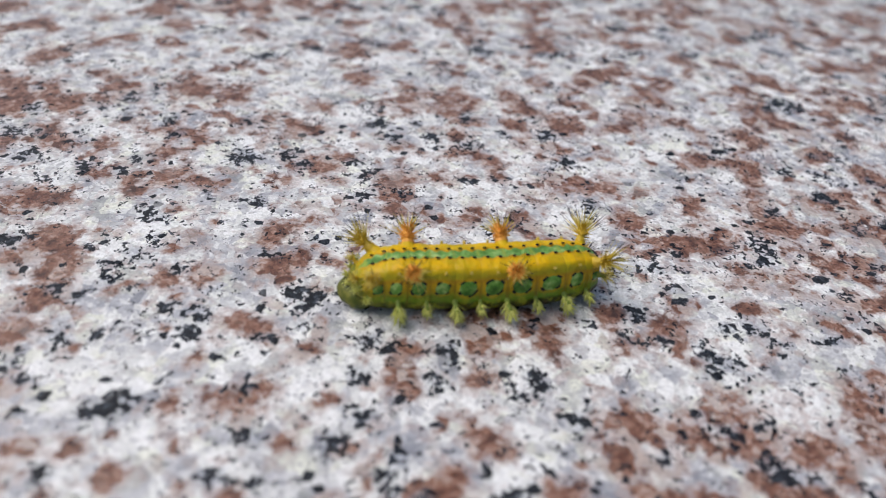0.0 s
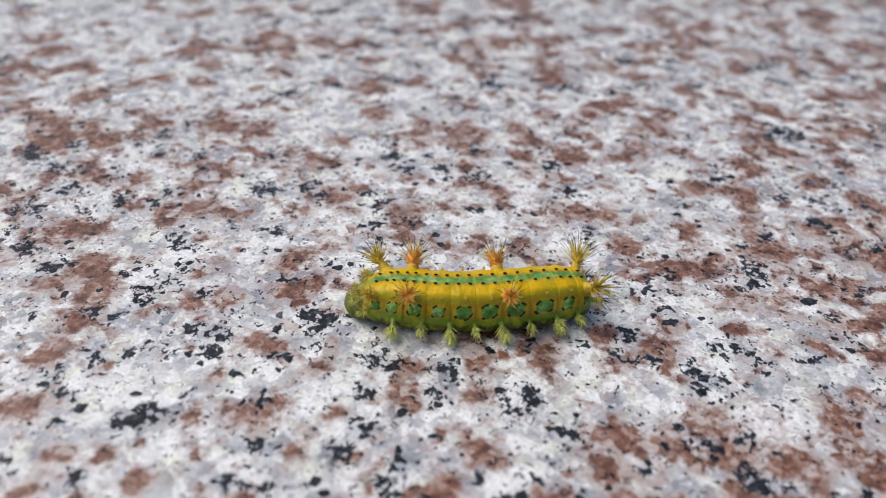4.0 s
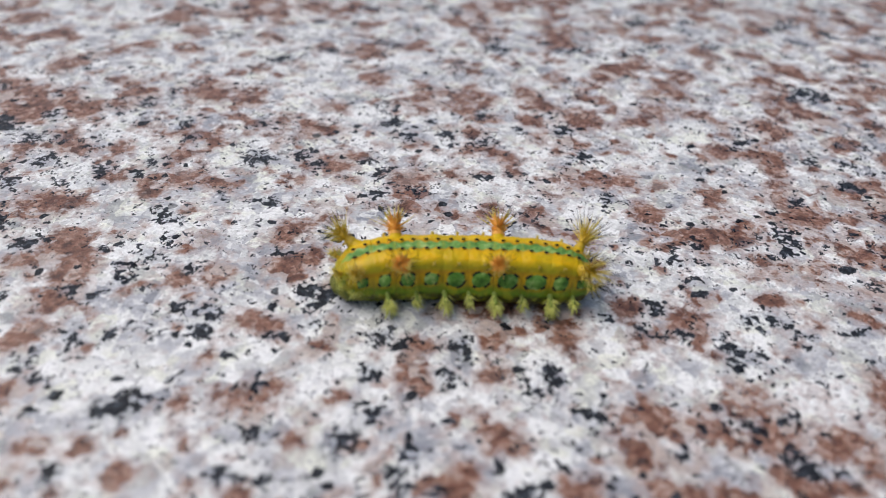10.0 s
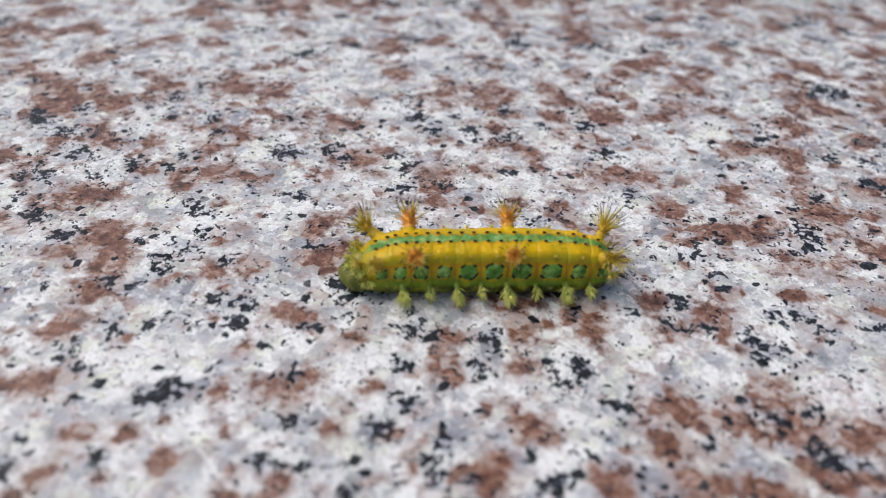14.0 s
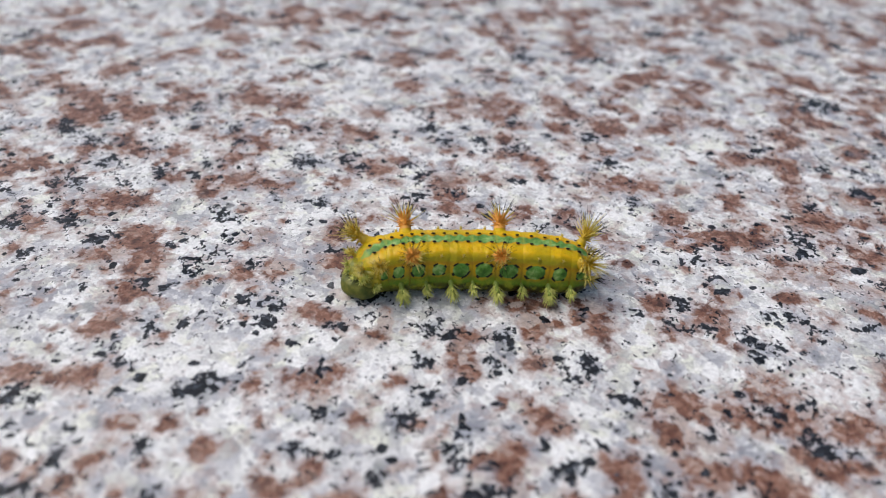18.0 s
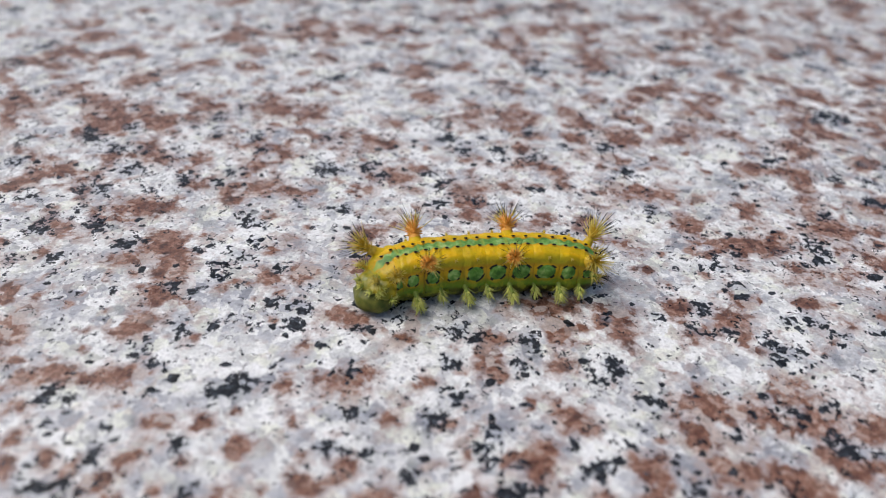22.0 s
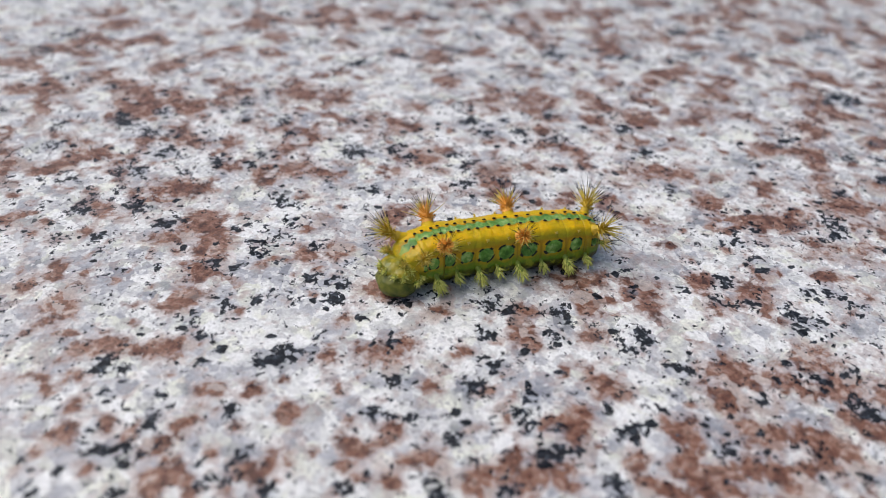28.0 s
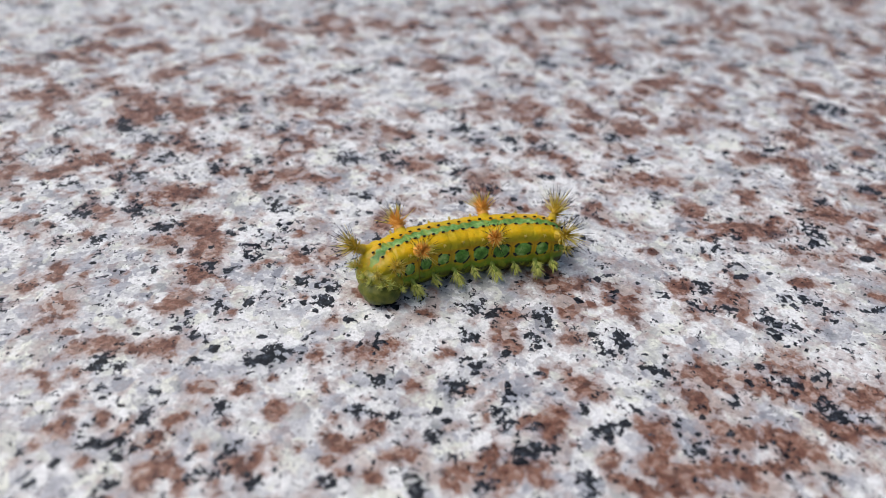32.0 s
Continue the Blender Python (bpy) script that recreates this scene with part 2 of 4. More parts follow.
    # ovals on the flank
    u = m.math("DIVIDE", m.math("SUBTRACT", along, 0.5), 0.365)
    v = m.math("DIVIDE", m.math("SUBTRACT", a, 82.5), 18.5)
    lean = m.math("ADD", u, m.math("MULTIPLY", v, 0.12))
    r = m.math("SQRT", m.math("ADD", m.math("MULTIPLY", lean, lean), m.math("MULTIPLY", v, v)))
    r = m.math("DIVIDE", r, m.math("MAXIMUM", oval_size, 0.01))
    shown = m.step(oval_size, 0.2, 0.3)
    green = m.ramp(m.noise(p, 1300.0, 3.0), [(0.32, (0.05, 0.145, 0.016)), (0.46, (0.10, 0.25, 0.032)), (0.57, (0.17, 0.36, 0.065)), (0.68, (0.36, 0.52, 0.15))])
    col = m.mix(m.math("MULTIPLY", m.step(r, 1.45, 1.05), m.math("MULTIPLY", shown, 0.7)), col, (0.58, 0.36, 0.006, 1))
    col = m.mix(m.math("MULTIPLY", m.step(r, 1.02, 0.92), shown), col, green)
    ring = m.math("MULTIPLY", m.step(r, 0.84, 0.92), m.step(r, 1.22, 1.14))
    turn = m.math("ARCTAN2", v, lean)
    jitter = m.math("MULTIPLY", m.math("SUBTRACT", m.noise(p, 900.0, 2.0), 0.5), 3.0)
    turn = m.math("ADD", turn, m.math("MULTIPLY", jitter, 0.5))
    dashes = m.step(m.math("SINE", m.math("ADD", m.math("MULTIPLY", turn, 4.0), -1.57)), 0.1, 0.4)
    col = m.mix(m.math("MULTIPLY", m.math("MULTIPLY", ring, dashes), shown), col, (0.012, 0.014, 0.01, 1))
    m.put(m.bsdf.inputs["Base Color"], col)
    m.put(m.bsdf.inputs["Roughness"], m.step(m.noise(p, 1700.0, 3.0), 0.35, 0.65, 0.28, 0.44))
    m.bsdf.inputs["Specular IOR Level"].default_value = 0.28
    m.bsdf.inputs["Subsurface Weight"].default_value = 0.3
    m.bsdf.inputs["Subsurface Radius"].default_value = (0.6, 0.5, 0.2)
    m.bsdf.inputs["Subsurface Scale"].default_value = 0.0008
    pleat = m.math("SINE", m.math("MULTIPLY", m.noise(p, 500.0, 3.0), 34.0))
    relief = m.math("ADD", m.noise(p, 2400.0, 4.0), m.math("MULTIPLY", pleat, 0.04))
    m.bump(relief, 0.4, 0.0002)
    return m.mat


def mottled(name, low, high, scale, rough=0.5, gloss=0.5):
    m = Nodes(name)
    p = m.coords()
    c = m.ramp(m.noise(p, scale, 4.0), [(0.3, low), (0.7, high)])
    m.put(m.bsdf.inputs["Base Color"], c)
    m.put(m.bsdf.inputs["Roughness"], m.step(m.noise(p, scale * 2.3, 3.0), 0.3, 0.7, rough - 0.08, rough + 0.1))
    m.bsdf.inputs["Specular IOR Level"].default_value = gloss
    m.bump(m.noise(p, scale * 3.0, 3.0), 0.3, 0.15 / scale)
    return m.mat


GRANITE = granite_material()
SKIN = skin_material()
EARTH = mottled("earth", (0.09, 0.08, 0.065), (0.16, 0.15, 0.12), 14.0, 0.9, 0.2)
HEAD_SKIN = mottled("head_skin", (0.045, 0.07, 0.008), (0.19, 0.185, 0.028), 1100.0, 0.45, 0.3)
COLLAR_SKIN = mottled("collar_skin", (0.15, 0.17, 0.008), (0.46, 0.34, 0.006), 800.0, 0.42)
# the sole's colour is darkened to stand in for shade beneath the larva
SHADED_BELLY = mottled("shaded_belly_skin", (0.03, 0.035, 0.008), (0.07, 0.07, 0.014), 1100.0, 0.5)
ORANGE = mottled("orange_flesh", (0.70, 0.29, 0.025), (0.86, 0.46, 0.09), 2200.0, 0.5)
OCHRE = mottled("ochre_flesh", (0.50, 0.34, 0.015), (0.64, 0.42, 0.03), 2200.0, 0.5)
LIME = mottled("lime_flesh", (0.15, 0.23, 0.02), (0.28, 0.34, 0.05), 2200.0, 0.5)
STRAW = mottled("straw_spine", (0.56, 0.44, 0.06), (0.74, 0.61, 0.15), 1800.0, 0.4)
PALE_LIME = mottled("pale_lime_spine", (0.44, 0.47, 0.07), (0.70, 0.69, 0.20), 1800.0, 0.4)
RIDGE = mottled("ridge_skin", (0.58, 0.40, 0.006), (0.72, 0.46, 0.006), 900.0, 0.4, 0.3)
BLACK = mottled("black_tip", (0.010, 0.010, 0.009), (0.035, 0.026, 0.018), 1800.0, 0.5, 0.15)


# ---- helpers for meshes ----
def mesh_of(name, verts, faces, materials, slots=None, smooth=True):
    me = bpy.data.meshes.new(name)
    me.from_pydata([tuple(v) for v in verts], [], faces)
    for mat in materials:
        me.materials.append(mat)
    if slots is not None:
        me.polygons.foreach_set("material_index", slots)
    me.polygons.foreach_set("use_smooth", [smooth] * len(me.polygons))
    me.update()
    return me


def part(name, me, parent, label=""):
    ob = new(name, me)
    ob.parent = parent
    return tagged(ob, label)


def set_values(me, name, values):
    me.attributes.new(name, "FLOAT", "POINT").data.foreach_set("value", np.asarray(values, dtype=np.float32))


# ---- the granite slab ----
# where the mineral clusters lie: x, y and radius in millimetres
MICA_NEAR_WEST = [(-40.9, -11.3, 1.3), (-25.5, -8.7, 1.3), (-35.5, -4.9, 1.0), (-14.8, -11.3, 1.0), (-16.6, -14.8, 0.9), (-22.1, -0.1, 0.9), (-28.5, -16.0, 0.9), (-33.0, -1.9, 0.9), (-37.7, -20.4, 0.9), (-25.0, 2.8, 0.8), (-23.0, 2.6, 0.8), (-27.2, -9.6, 0.8), (-35.0, -17.1, 0.8), (-8.3, -11.6, 0.8), (-12.5, 3.8, 0.8), (-15.5, -0.4, 0.7), (-33.9, -6.8, 0.7), (-21.4, 2.1, 0.7), (-39.5, -11.6, 0.6), (-32.5, -10.1, 0.6), (-36.2, -19.6, 0.6), (-12.5, 1.5, 0.6), (-28.4, -0.0, 0.6), (-44.0, 2.5, 0.5), (-29.3, -1.2, 0.5), (-18.9, -2.7, 0.5), (-15.5, -6.1, 0.5), (-13.6, -15.6, 0.5), (-33.3, 3.9, 0.5), (-40.9, 3.4, 0.5), (-16.7, 3.5, 0.5), (-8.8, -0.2, 0.4), (-39.8, -14.3, 0.4)]
MICA_NEAR_EAST = [(-6.3, 0.3, 1.2), (27.0, -11.7, 1.2), (8.6, -3.7, 1.1), (25.8, -0.1, 1.0), (-7.0, -4.3, 1.0), (24.5, 0.9, 0.9), (11.5, -7.8, 0.9), (23.7, -7.9, 0.8), (37.3, 3.8, 0.8), (-6.4, -8.5, 0.8), (-0.1, -4.1, 0.8), (7.1, -5.5, 0.8), (-3.3, -16.2, 0.8), (31.9, 3.1, 0.8), (17.6, 2.5, 0.8), (-2.8, -12.5, 0.7), (9.3, -4.4, 0.7), (27.2, -7.0, 0.7), (32.7, 2.6, 0.7), (20.9, 2.5, 0.7), (5.3, -15.4, 0.7), (26.8, -0.0, 0.7), (24.8, -1.5, 0.7), (17.8, -10.9, 0.7), (-4.3, -14.0, 0.6), (21.8, -6.3, 0.6), (-1.0, -16.0, 0.6), (36.0, -12.5, 0.6), (33.4, -13.8, 0.6), (24.2, 2.2, 0.6), (31.6, 1.4, 0.6), (8.7, 3.2, 0.5), (-0.1, -9.2, 0.5)]
MICA_MIDDLE = [(35.4, 18.1, 1.6), (-42.4, 11.1, 1.3), (-47.2, 14.6, 1.3), (-49.1, 21.4, 1.3), (-13.3, 5.8, 1.2), (18.9, 5.9, 1.1), (-30.6, 16.8, 1.1), (22.1, 13.7, 1.1), (27.2, 4.5, 1.0), (-28.6, 13.1, 0.9), (-20.0, 20.5, 0.9), (-32.0, 8.3, 0.9), (-29.2, 16.3, 0.9), (-49.0, 7.7, 0.9), (-17.1, 11.7, 0.8), (-30.1, 10.0, 0.8), (-11.6, 5.5, 0.8), (-35.6, 4.3, 0.8), (22.9, 9.8, 0.7), (-43.2, 21.8, 0.7), (34.5, 15.8, 0.6), (29.5, 5.1, 0.6), (14.0, 4.2, 0.6), (25.1, 16.1, 0.6), (-31.0, 6.2, 0.6), (40.1, 13.5, 0.6), (25.2, 13.3, 0.6), (-21.0, 5.8, 0.6), (-34.5, 10.8, 0.6), (-25.5, 8.3, 0.6), (23.8, 8.3, 0.6), (46.9, 5.7, 0.5), (-21.8, 20.3, 0.5)]
MICA_FAR = [(-55.2, 34.1, 1.8), (-23.5, 29.7, 1.6), (-8.4, 40.5, 1.3), (36.1, 39.2, 1.3), (-6.0, 36.8, 1.3), (-47.7, 27.3, 1.2), (5.8, 66.6, 1.9), (-51.0, 31.5, 1.1), (-17.9, 31.1, 1.1), (-25.9, 58.4, 1.8), (-41.0, 42.3, 1.1), (-40.4, 25.2, 1.0), (15.7, 33.7, 1.0), (2.9, 43.6, 1.0), (-16.3, 28.9, 1.0), (13.6, 40.0, 1.0), (38.9, 25.9, 0.9), (52.3, 25.1, 0.9), (-1.4, 37.8, 0.9), (-9.7, 22.9, 0.9), (43.7, 35.4, 0.9), (54.6, 34.6, 0.9), (-32.4, 34.0, 0.9), (-10.4, 30.4, 0.9), (-35.4, 27.8, 0.9), (18.6, 67.7, 1.4), (-15.2, 81.1, 1.4), (48.5, 35.4, 0.8), (-34.6, 89.2, 1.3), (-8.4, 28.3, 0.8), (2.9, 28.0, 0.8), (-36.3, 24.9, 0.8), (7.7, 39.7, 0.7)]
ROSE_NEAR_WEST = [(-47.8, -3.7, 2.1), (-36.9, -1.7, 2.0), (-17.3, 0.9, 1.9), (-36.0, -8.2, 1.8), (-16.0, -7.6, 1.8), (-41.8, -8.7, 1.6), (-2.9, -4.3, 1.5), (-36.6, 2.9, 1.4), (-37.4, -9.0, 1.3), (-11.6, -1.1, 1.3), (-43.9, -9.3, 1.3), (-21.3, -8.7, 1.2), (-32.5, -18.1, 1.1), (-41.6, -18.9, 1.0), (-11.7, -11.7, 1.0), (-23.9, -15.7, 1.0), (-30.8, -13.6, 1.0), (-20.5, -3.1, 0.9), (-14.2, -6.1, 0.9), (-14.7, -16.7, 0.9), (-27.7, -13.2, 0.8), (-9.2, -7.1, 0.8), (-20.4, -12.7, 0.6), (-7.1, -11.8, 0.6)]
ROSE_NEAR_EAST = [(9.6, 2.4, 2.1), (20.9, 3.9, 1.7), (16.2, -8.5, 1.7), (30.8, -9.2, 1.6), (24.7, -5.1, 1.6), (25.6, -8.7, 1.5), (4.0, -10.2, 1.5), (14.5, -11.1, 1.5), (26.6, -5.9, 1.4), (38.0, -10.3, 1.4), (0.5, -14.8, 1.3), (36.9, -5.2, 1.3), (3.5, 1.1, 1.1), (10.0, -14.9, 1.1), (32.4, -11.5, 1.0), (21.8, 0.1, 1.0), (29.4, -13.7, 1.0), (36.3, -2.9, 1.0), (22.0, -9.8, 1.0), (3.6, -4.0, 1.0), (25.3, -12.4, 1.0), (16.9, -14.7, 0.9)]
ROSE_MIDDLE = [(-43.1, 18.1, 2.2), (-36.3, 7.0, 2.2), (29.9, 18.3, 2.0), (26.3, 18.0, 2.0), (-38.5, 11.8, 1.9), (46.0, 16.5, 1.7), (42.9, 16.2, 1.7), (21.1, 21.7, 1.7), (-17.1, 14.8, 1.7), (52.2, 21.9, 1.6), (-16.4, 9.4, 1.6), (-41.6, 8.2, 1.3), (-14.1, 10.5, 1.2), (-22.5, 7.9, 1.2), (-26.2, 6.6, 1.2), (16.5, 5.9, 1.2), (44.3, 4.6, 1.2), (30.4, 7.9, 1.1), (38.6, 5.9, 1.0)]
ROSE_FAR = [(-46.1, 31.0, 2.2), (16.0, 43.5, 2.1), (12.3, 27.6, 2.0), (41.5, 43.5, 1.8), (-17.5, 37.7, 1.8), (-14.5, 28.6, 1.7), (-5.1, 26.8, 1.7), (5.1, 33.4, 1.7), (40.4, 103.9, 2.8), (-30.7, 24.3, 1.7), (-33.6, 46.8, 2.8), (12.8, 99.7, 2.8), (10.0, 42.9, 1.6), (29.2, 25.8, 1.6), (-28.1, 45.0, 1.5), (-15.8, 43.4, 1.5), (-24.8, 80.7, 2.5), (45.4, 28.4, 1.4), (15.7, 73.0, 2.4), (-39.9, 30.2, 1.4), (2.0, 38.7, 1.4), (19.6, 28.3, 1.4), (-13.7, 62.8, 2.2), (80.8, 96.9, 2.1), (-26.4, 23.8, 1.2), (38.7, 33.0, 1.2), (0.1, 27.3, 1.2), (-42.5, 45.1, 1.8), (-34.4, 22.6, 1.0), (-63.8, 48.2, 1.7), (-12.0, 53.2, 1.6), (9.7, 50.6, 1.6), (31.3, 53.1, 1.5)]
MICA_FRONT_WEST = [(-38.0, -20.8, 0.8), (-37.6, -20.0, 0.5), (-36.2, -19.8, 0.6), (-35.3, -21.1, 0.8), (-35.4, -24.5, 0.8), (-43.5, -21.7, 0.4), (-41.2, -24.7, 0.6), (-40.2, -22.5, 0.4), (-39.9, -18.5, 0.6), (-39.6, -19.9, 0.3), (-35.0, -16.6, 0.7), (-35.0, -17.8, 0.6), (-27.0, -20.2, 0.7), (-27.7, -22.3, 0.6), (-27.7, -21.2, 0.4), (-29.3, -23.1, 0.6), (-23.8, -23.4, 0.7), (-18.3, -23.0, 0.7), (-16.5, -21.2, 0.4), (-12.0, -21.0, 0.5), (-11.1, -22.7, 1.0), (-16.7, -15.0, 0.7), (-15.2, -15.4, 0.4), (-28.9, -16.4, 0.6), (-35.4, -14.3, 0.4), (-15.1, -11.0, 0.6), (-1.6, -18.5, 1.2), (0.3, -18.2, 0.5), (5.0, -16.3, 0.7), (5.4, -17.2, 0.4), (3.0, -20.7, 0.6), (3.0, -22.1, 0.8), (-9.0, -19.6, 0.7)]
MICA_FRONT_EAST = [(-9.9, -17.6, 0.7), (-4.1, -14.1, 0.6), (-3.3, -16.3, 0.7), (-1.4, -16.1, 0.4), (-6.0, -18.5, 0.3), (-3.3, -12.6, 0.7), (-5.4, -22.6, 0.9), (-3.9, -19.4, 0.3), (3.5, -13.1, 0.4), (12.7, -17.3, 0.8), (12.1, -14.6, 0.4), (15.6, -17.6, 0.4), (16.7, -17.2, 0.4), (27.0, -11.6, 1.1), (26.0, -11.0, 0.6), (19.9, -19.4, 0.4), (21.3, -19.5, 0.4), (23.9, -19.3, 0.5), (25.4, -16.7, 0.5), (17.8, -11.2, 0.6), (23.5, -8.0, 0.8), (27.3, -7.0, 0.5), (-8.5, -11.8, 0.6), (11.6, -8.2, 0.7), (8.3, -13.1, 0.4), (10.0, -13.5, 0.3)]
ROSE_FRONT_WEST = [(-32.3, -17.6, 1.1), (-33.5, -19.8, 1.1), (-32.2, -20.8, 0.7), (-32.7, -23.5, 1.5), (-31.2, -22.6, 1.0), (-38.5, -17.6, 0.9), (-36.1, -18.7, 0.8), (-41.6, -15.8, 0.9), (-24.6, -21.1, 1.2), (-26.3, -21.3, 0.9), (-28.1, -17.2, 0.7), (-29.3, -20.1, 0.8), (-18.2, -18.7, 1.1), (-15.9, -18.0, 1.0), (-14.6, -17.3, 0.9), (-14.7, -22.1, 1.1), (-16.9, -21.7, 0.8), (-12.6, -19.2, 1.1), (-11.0, -19.7, 0.8), (-30.6, -13.4, 1.0), (-27.5, -13.2, 0.6), (-24.1, -15.2, 0.7), (-41.0, -20.0, 0.6), (-38.3, -22.3, 0.6), (-12.0, -11.4, 0.9), (-27.1, -23.6, 0.9), (-7.6, -16.2, 0.7)]
ROSE_FRONT_EAST = [(0.1, -16.0, 1.1), (-1.8, -15.5, 0.7), (-5.3, -19.6, 1.2), (-2.6, -20.0, 1.1), (-7.6, -21.4, 1.2), (-4.5, -21.5, 1.1), (-0.9, -21.2, 0.7), (9.2, -15.7, 1.1), (10.7, -16.5, 0.9), (9.7, -18.9, 1.2), (5.3, -18.6, 0.9), (12.0, -19.6, 1.2), (14.5, -18.9, 1.1), (16.7, -19.3, 1.3), (10.2, -21.3, 1.1), (5.8, -21.1, 0.9), (15.9, -14.3, 1.1), (17.1, -15.2, 1.1), (20.6, -14.9, 1.2), (21.6, -16.1, 1.2), (23.3, -16.6, 1.1), (26.2, -14.2, 1.1), (25.4, -10.0, 1.4), (21.9, -9.6, 0.9), (14.8, -11.1, 1.4), (16.7, -7.8, 1.4), (21.2, -18.5, 1.0), (18.7, -8.4, 1.1), (17.6, -20.9, 1.2), (7.5, -21.5, 1.0), (12.5, -21.2, 0.9), (18.8, -18.6, 0.9)]
ROSE_UNDER = [(1.0, 4.4, 1.8), (4.0, 5.1, 1.6), (-2.8, -0.7, 1.2), (5.9, 1.8, 1.1), (-0.9, 3.9, 1.2)]
MICA_UNDER = [(0.3, -0.5, 1.1), (-4.5, -0.8, 0.7), (1.1, -1.9, 0.6)]
WHITE_NEAR = [(-14.0, 6.0, 1.0), (-36.0, -6.0, 1.0), (-30.0, -7.0, 2.0), (-30.0, -9.0, 1.0), (-27.0, -7.0, 2.0), (-25.0, -4.0, 1.0), (-21.0, 0.0, 1.0), (-22.0, -12.0, 1.0), (-16.0, -13.0, 1.0), (-17.0, -3.0, 1.0), (-41.0, 1.0, 1.0), (-12.0, -6.0, 2.0), (28.0, 2.0, 1.0), (13.0, 0.0, 2.0), (18.0, -2.0, 1.0), (19.0, -4.0, 1.0), (30.0, -5.0, 3.0), (32.0, 2.0, 1.0), (21.0, 0.0, 1.0), (24.0, -6.0, 0.0), (12.0, -4.0, 1.0), (38.0, 1.0, 0.0), (-8.0, -1.0, 1.0), (0.0, 4.0, 1.0), (8.0, -1.0, 2.0), (-3.0, -6.0, 0.0), (-12.0, 1.0, 1.0), (3.0, -6.0, 1.0), (-10.0, -14.0, 1.0), (-7.0, -15.0, 1.0), (6.0, -14.0, 2.0)]
WHITE_FAR = [(-37.0, 28.0, 2.0), (-32.0, 10.0, 2.0), (-30.0, 15.0, 2.0), (-23.0, 15.0, 1.0), (32.0, 16.0, 1.0), (39.0, 17.0, 1.0), (27.0, 12.0, 2.0), (32.0, 23.0, 2.0), (30.0, 40.0, 2.0), (21.0, 32.0, 2.0), (-12.0, 43.0, 3.0), (-13.0, 36.0, 2.0), (-3.0, 32.0, 2.0), (5.0, 27.0, 2.0), (10.0, 34.0, 2.0), (-13.0, 24.0, 2.0), (-21.0, 47.0, 2.0), (-24.0, 50.0, 2.0), (-19.0, 57.0, 2.0), (-9.0, 60.0, 2.0), (63.0, 76.0, 2.0), (-58.0, 48.0, 2.0), (-42.0, 34.0, 2.0), (5.0, 15.0, 1.0), (-11.0, 26.0, 2.0), (7.0, 24.0, 2.0), (14.0, 21.0, 2.0), (11.0, 27.0, 2.0), (2.0, 26.0, 2.0), (19.0, 9.0, 1.0), (-6.0, 19.0, 1.0)]
QUARTZ = [(17.0, 28.0, 1.0), (-22.0, -5.0, 1.0), (1.0, -3.0, 1.0), (-9.0, -12.0, 1.0), (-3.0, -12.0, 1.0), (12.0, -10.0, 1.0), (-26.0, -11.0, 1.0), (-33.0, -12.0, 1.0), (9.0, -11.0, 1.0), (41.0, 37.0, 2.0), (-29.0, 23.0, 2.0), (-19.0, 8.0, 2.0), (19.0, 17.0, 1.0), (-19.0, 36.0, 2.0), (16.0, -5.0, 1.0), (-5.0, -9.0, 1.0), (20.0, -9.0, 1.0), (-24.0, 25.0, 1.0), (32.0, -10.0, 2.0), (20.0, -13.0, 2.0), (37.0, -3.0, 2.0), (27.0, -3.0, 1.0), (13.0, -14.0, 2.0), (30.0, -14.0, 2.0), (30.0, -1.0, 1.0), (41.0, 7.0, 1.0)]

WARM_ZONES = [(40, 45, 26), (20, 70, 24), (70, 70, 40), (-5, 85, 25), (34, -14, 15), (48, -4, 14), (-60, 40, 22), (-35, 75, 18), (0, 130, 60), (60, 120, 50), (25, 55, 25), (20, 95, 35), (46, 92, 35), (36, -25, 14), (20, -23, 11)]


def spread(x, y, blobs, fall):
    """How strongly the clusters fill each point of the slab, 0 to 1."""
    rng = np.random.RandomState(3)
    xw = x + lumps(x, y, 3.6, 21) * 0.35 + lumps(x, y, 1.7, 22) * 0.35
    yw = y + lumps(x, y, 3.6, 23) * 0.35 + lumps(x, y, 1.7, 24) * 0.35
    total = np.zeros_like(x)
    for bx, by, r in blobs:
        turn, long = rng.uniform(0, math.pi), rng.uniform(1.0, 1.45)
        dx, dy = xw - bx, yw - by
        u = (dx * math.cos(turn) + dy * math.sin(turn)) / long
        v = (dy * math.cos(turn) - dx * math.sin(turn)) * long
        total = np.maximum(total, np.exp(-(u * u + v * v) / (r * fall) ** 2 * 0.8))
    return total


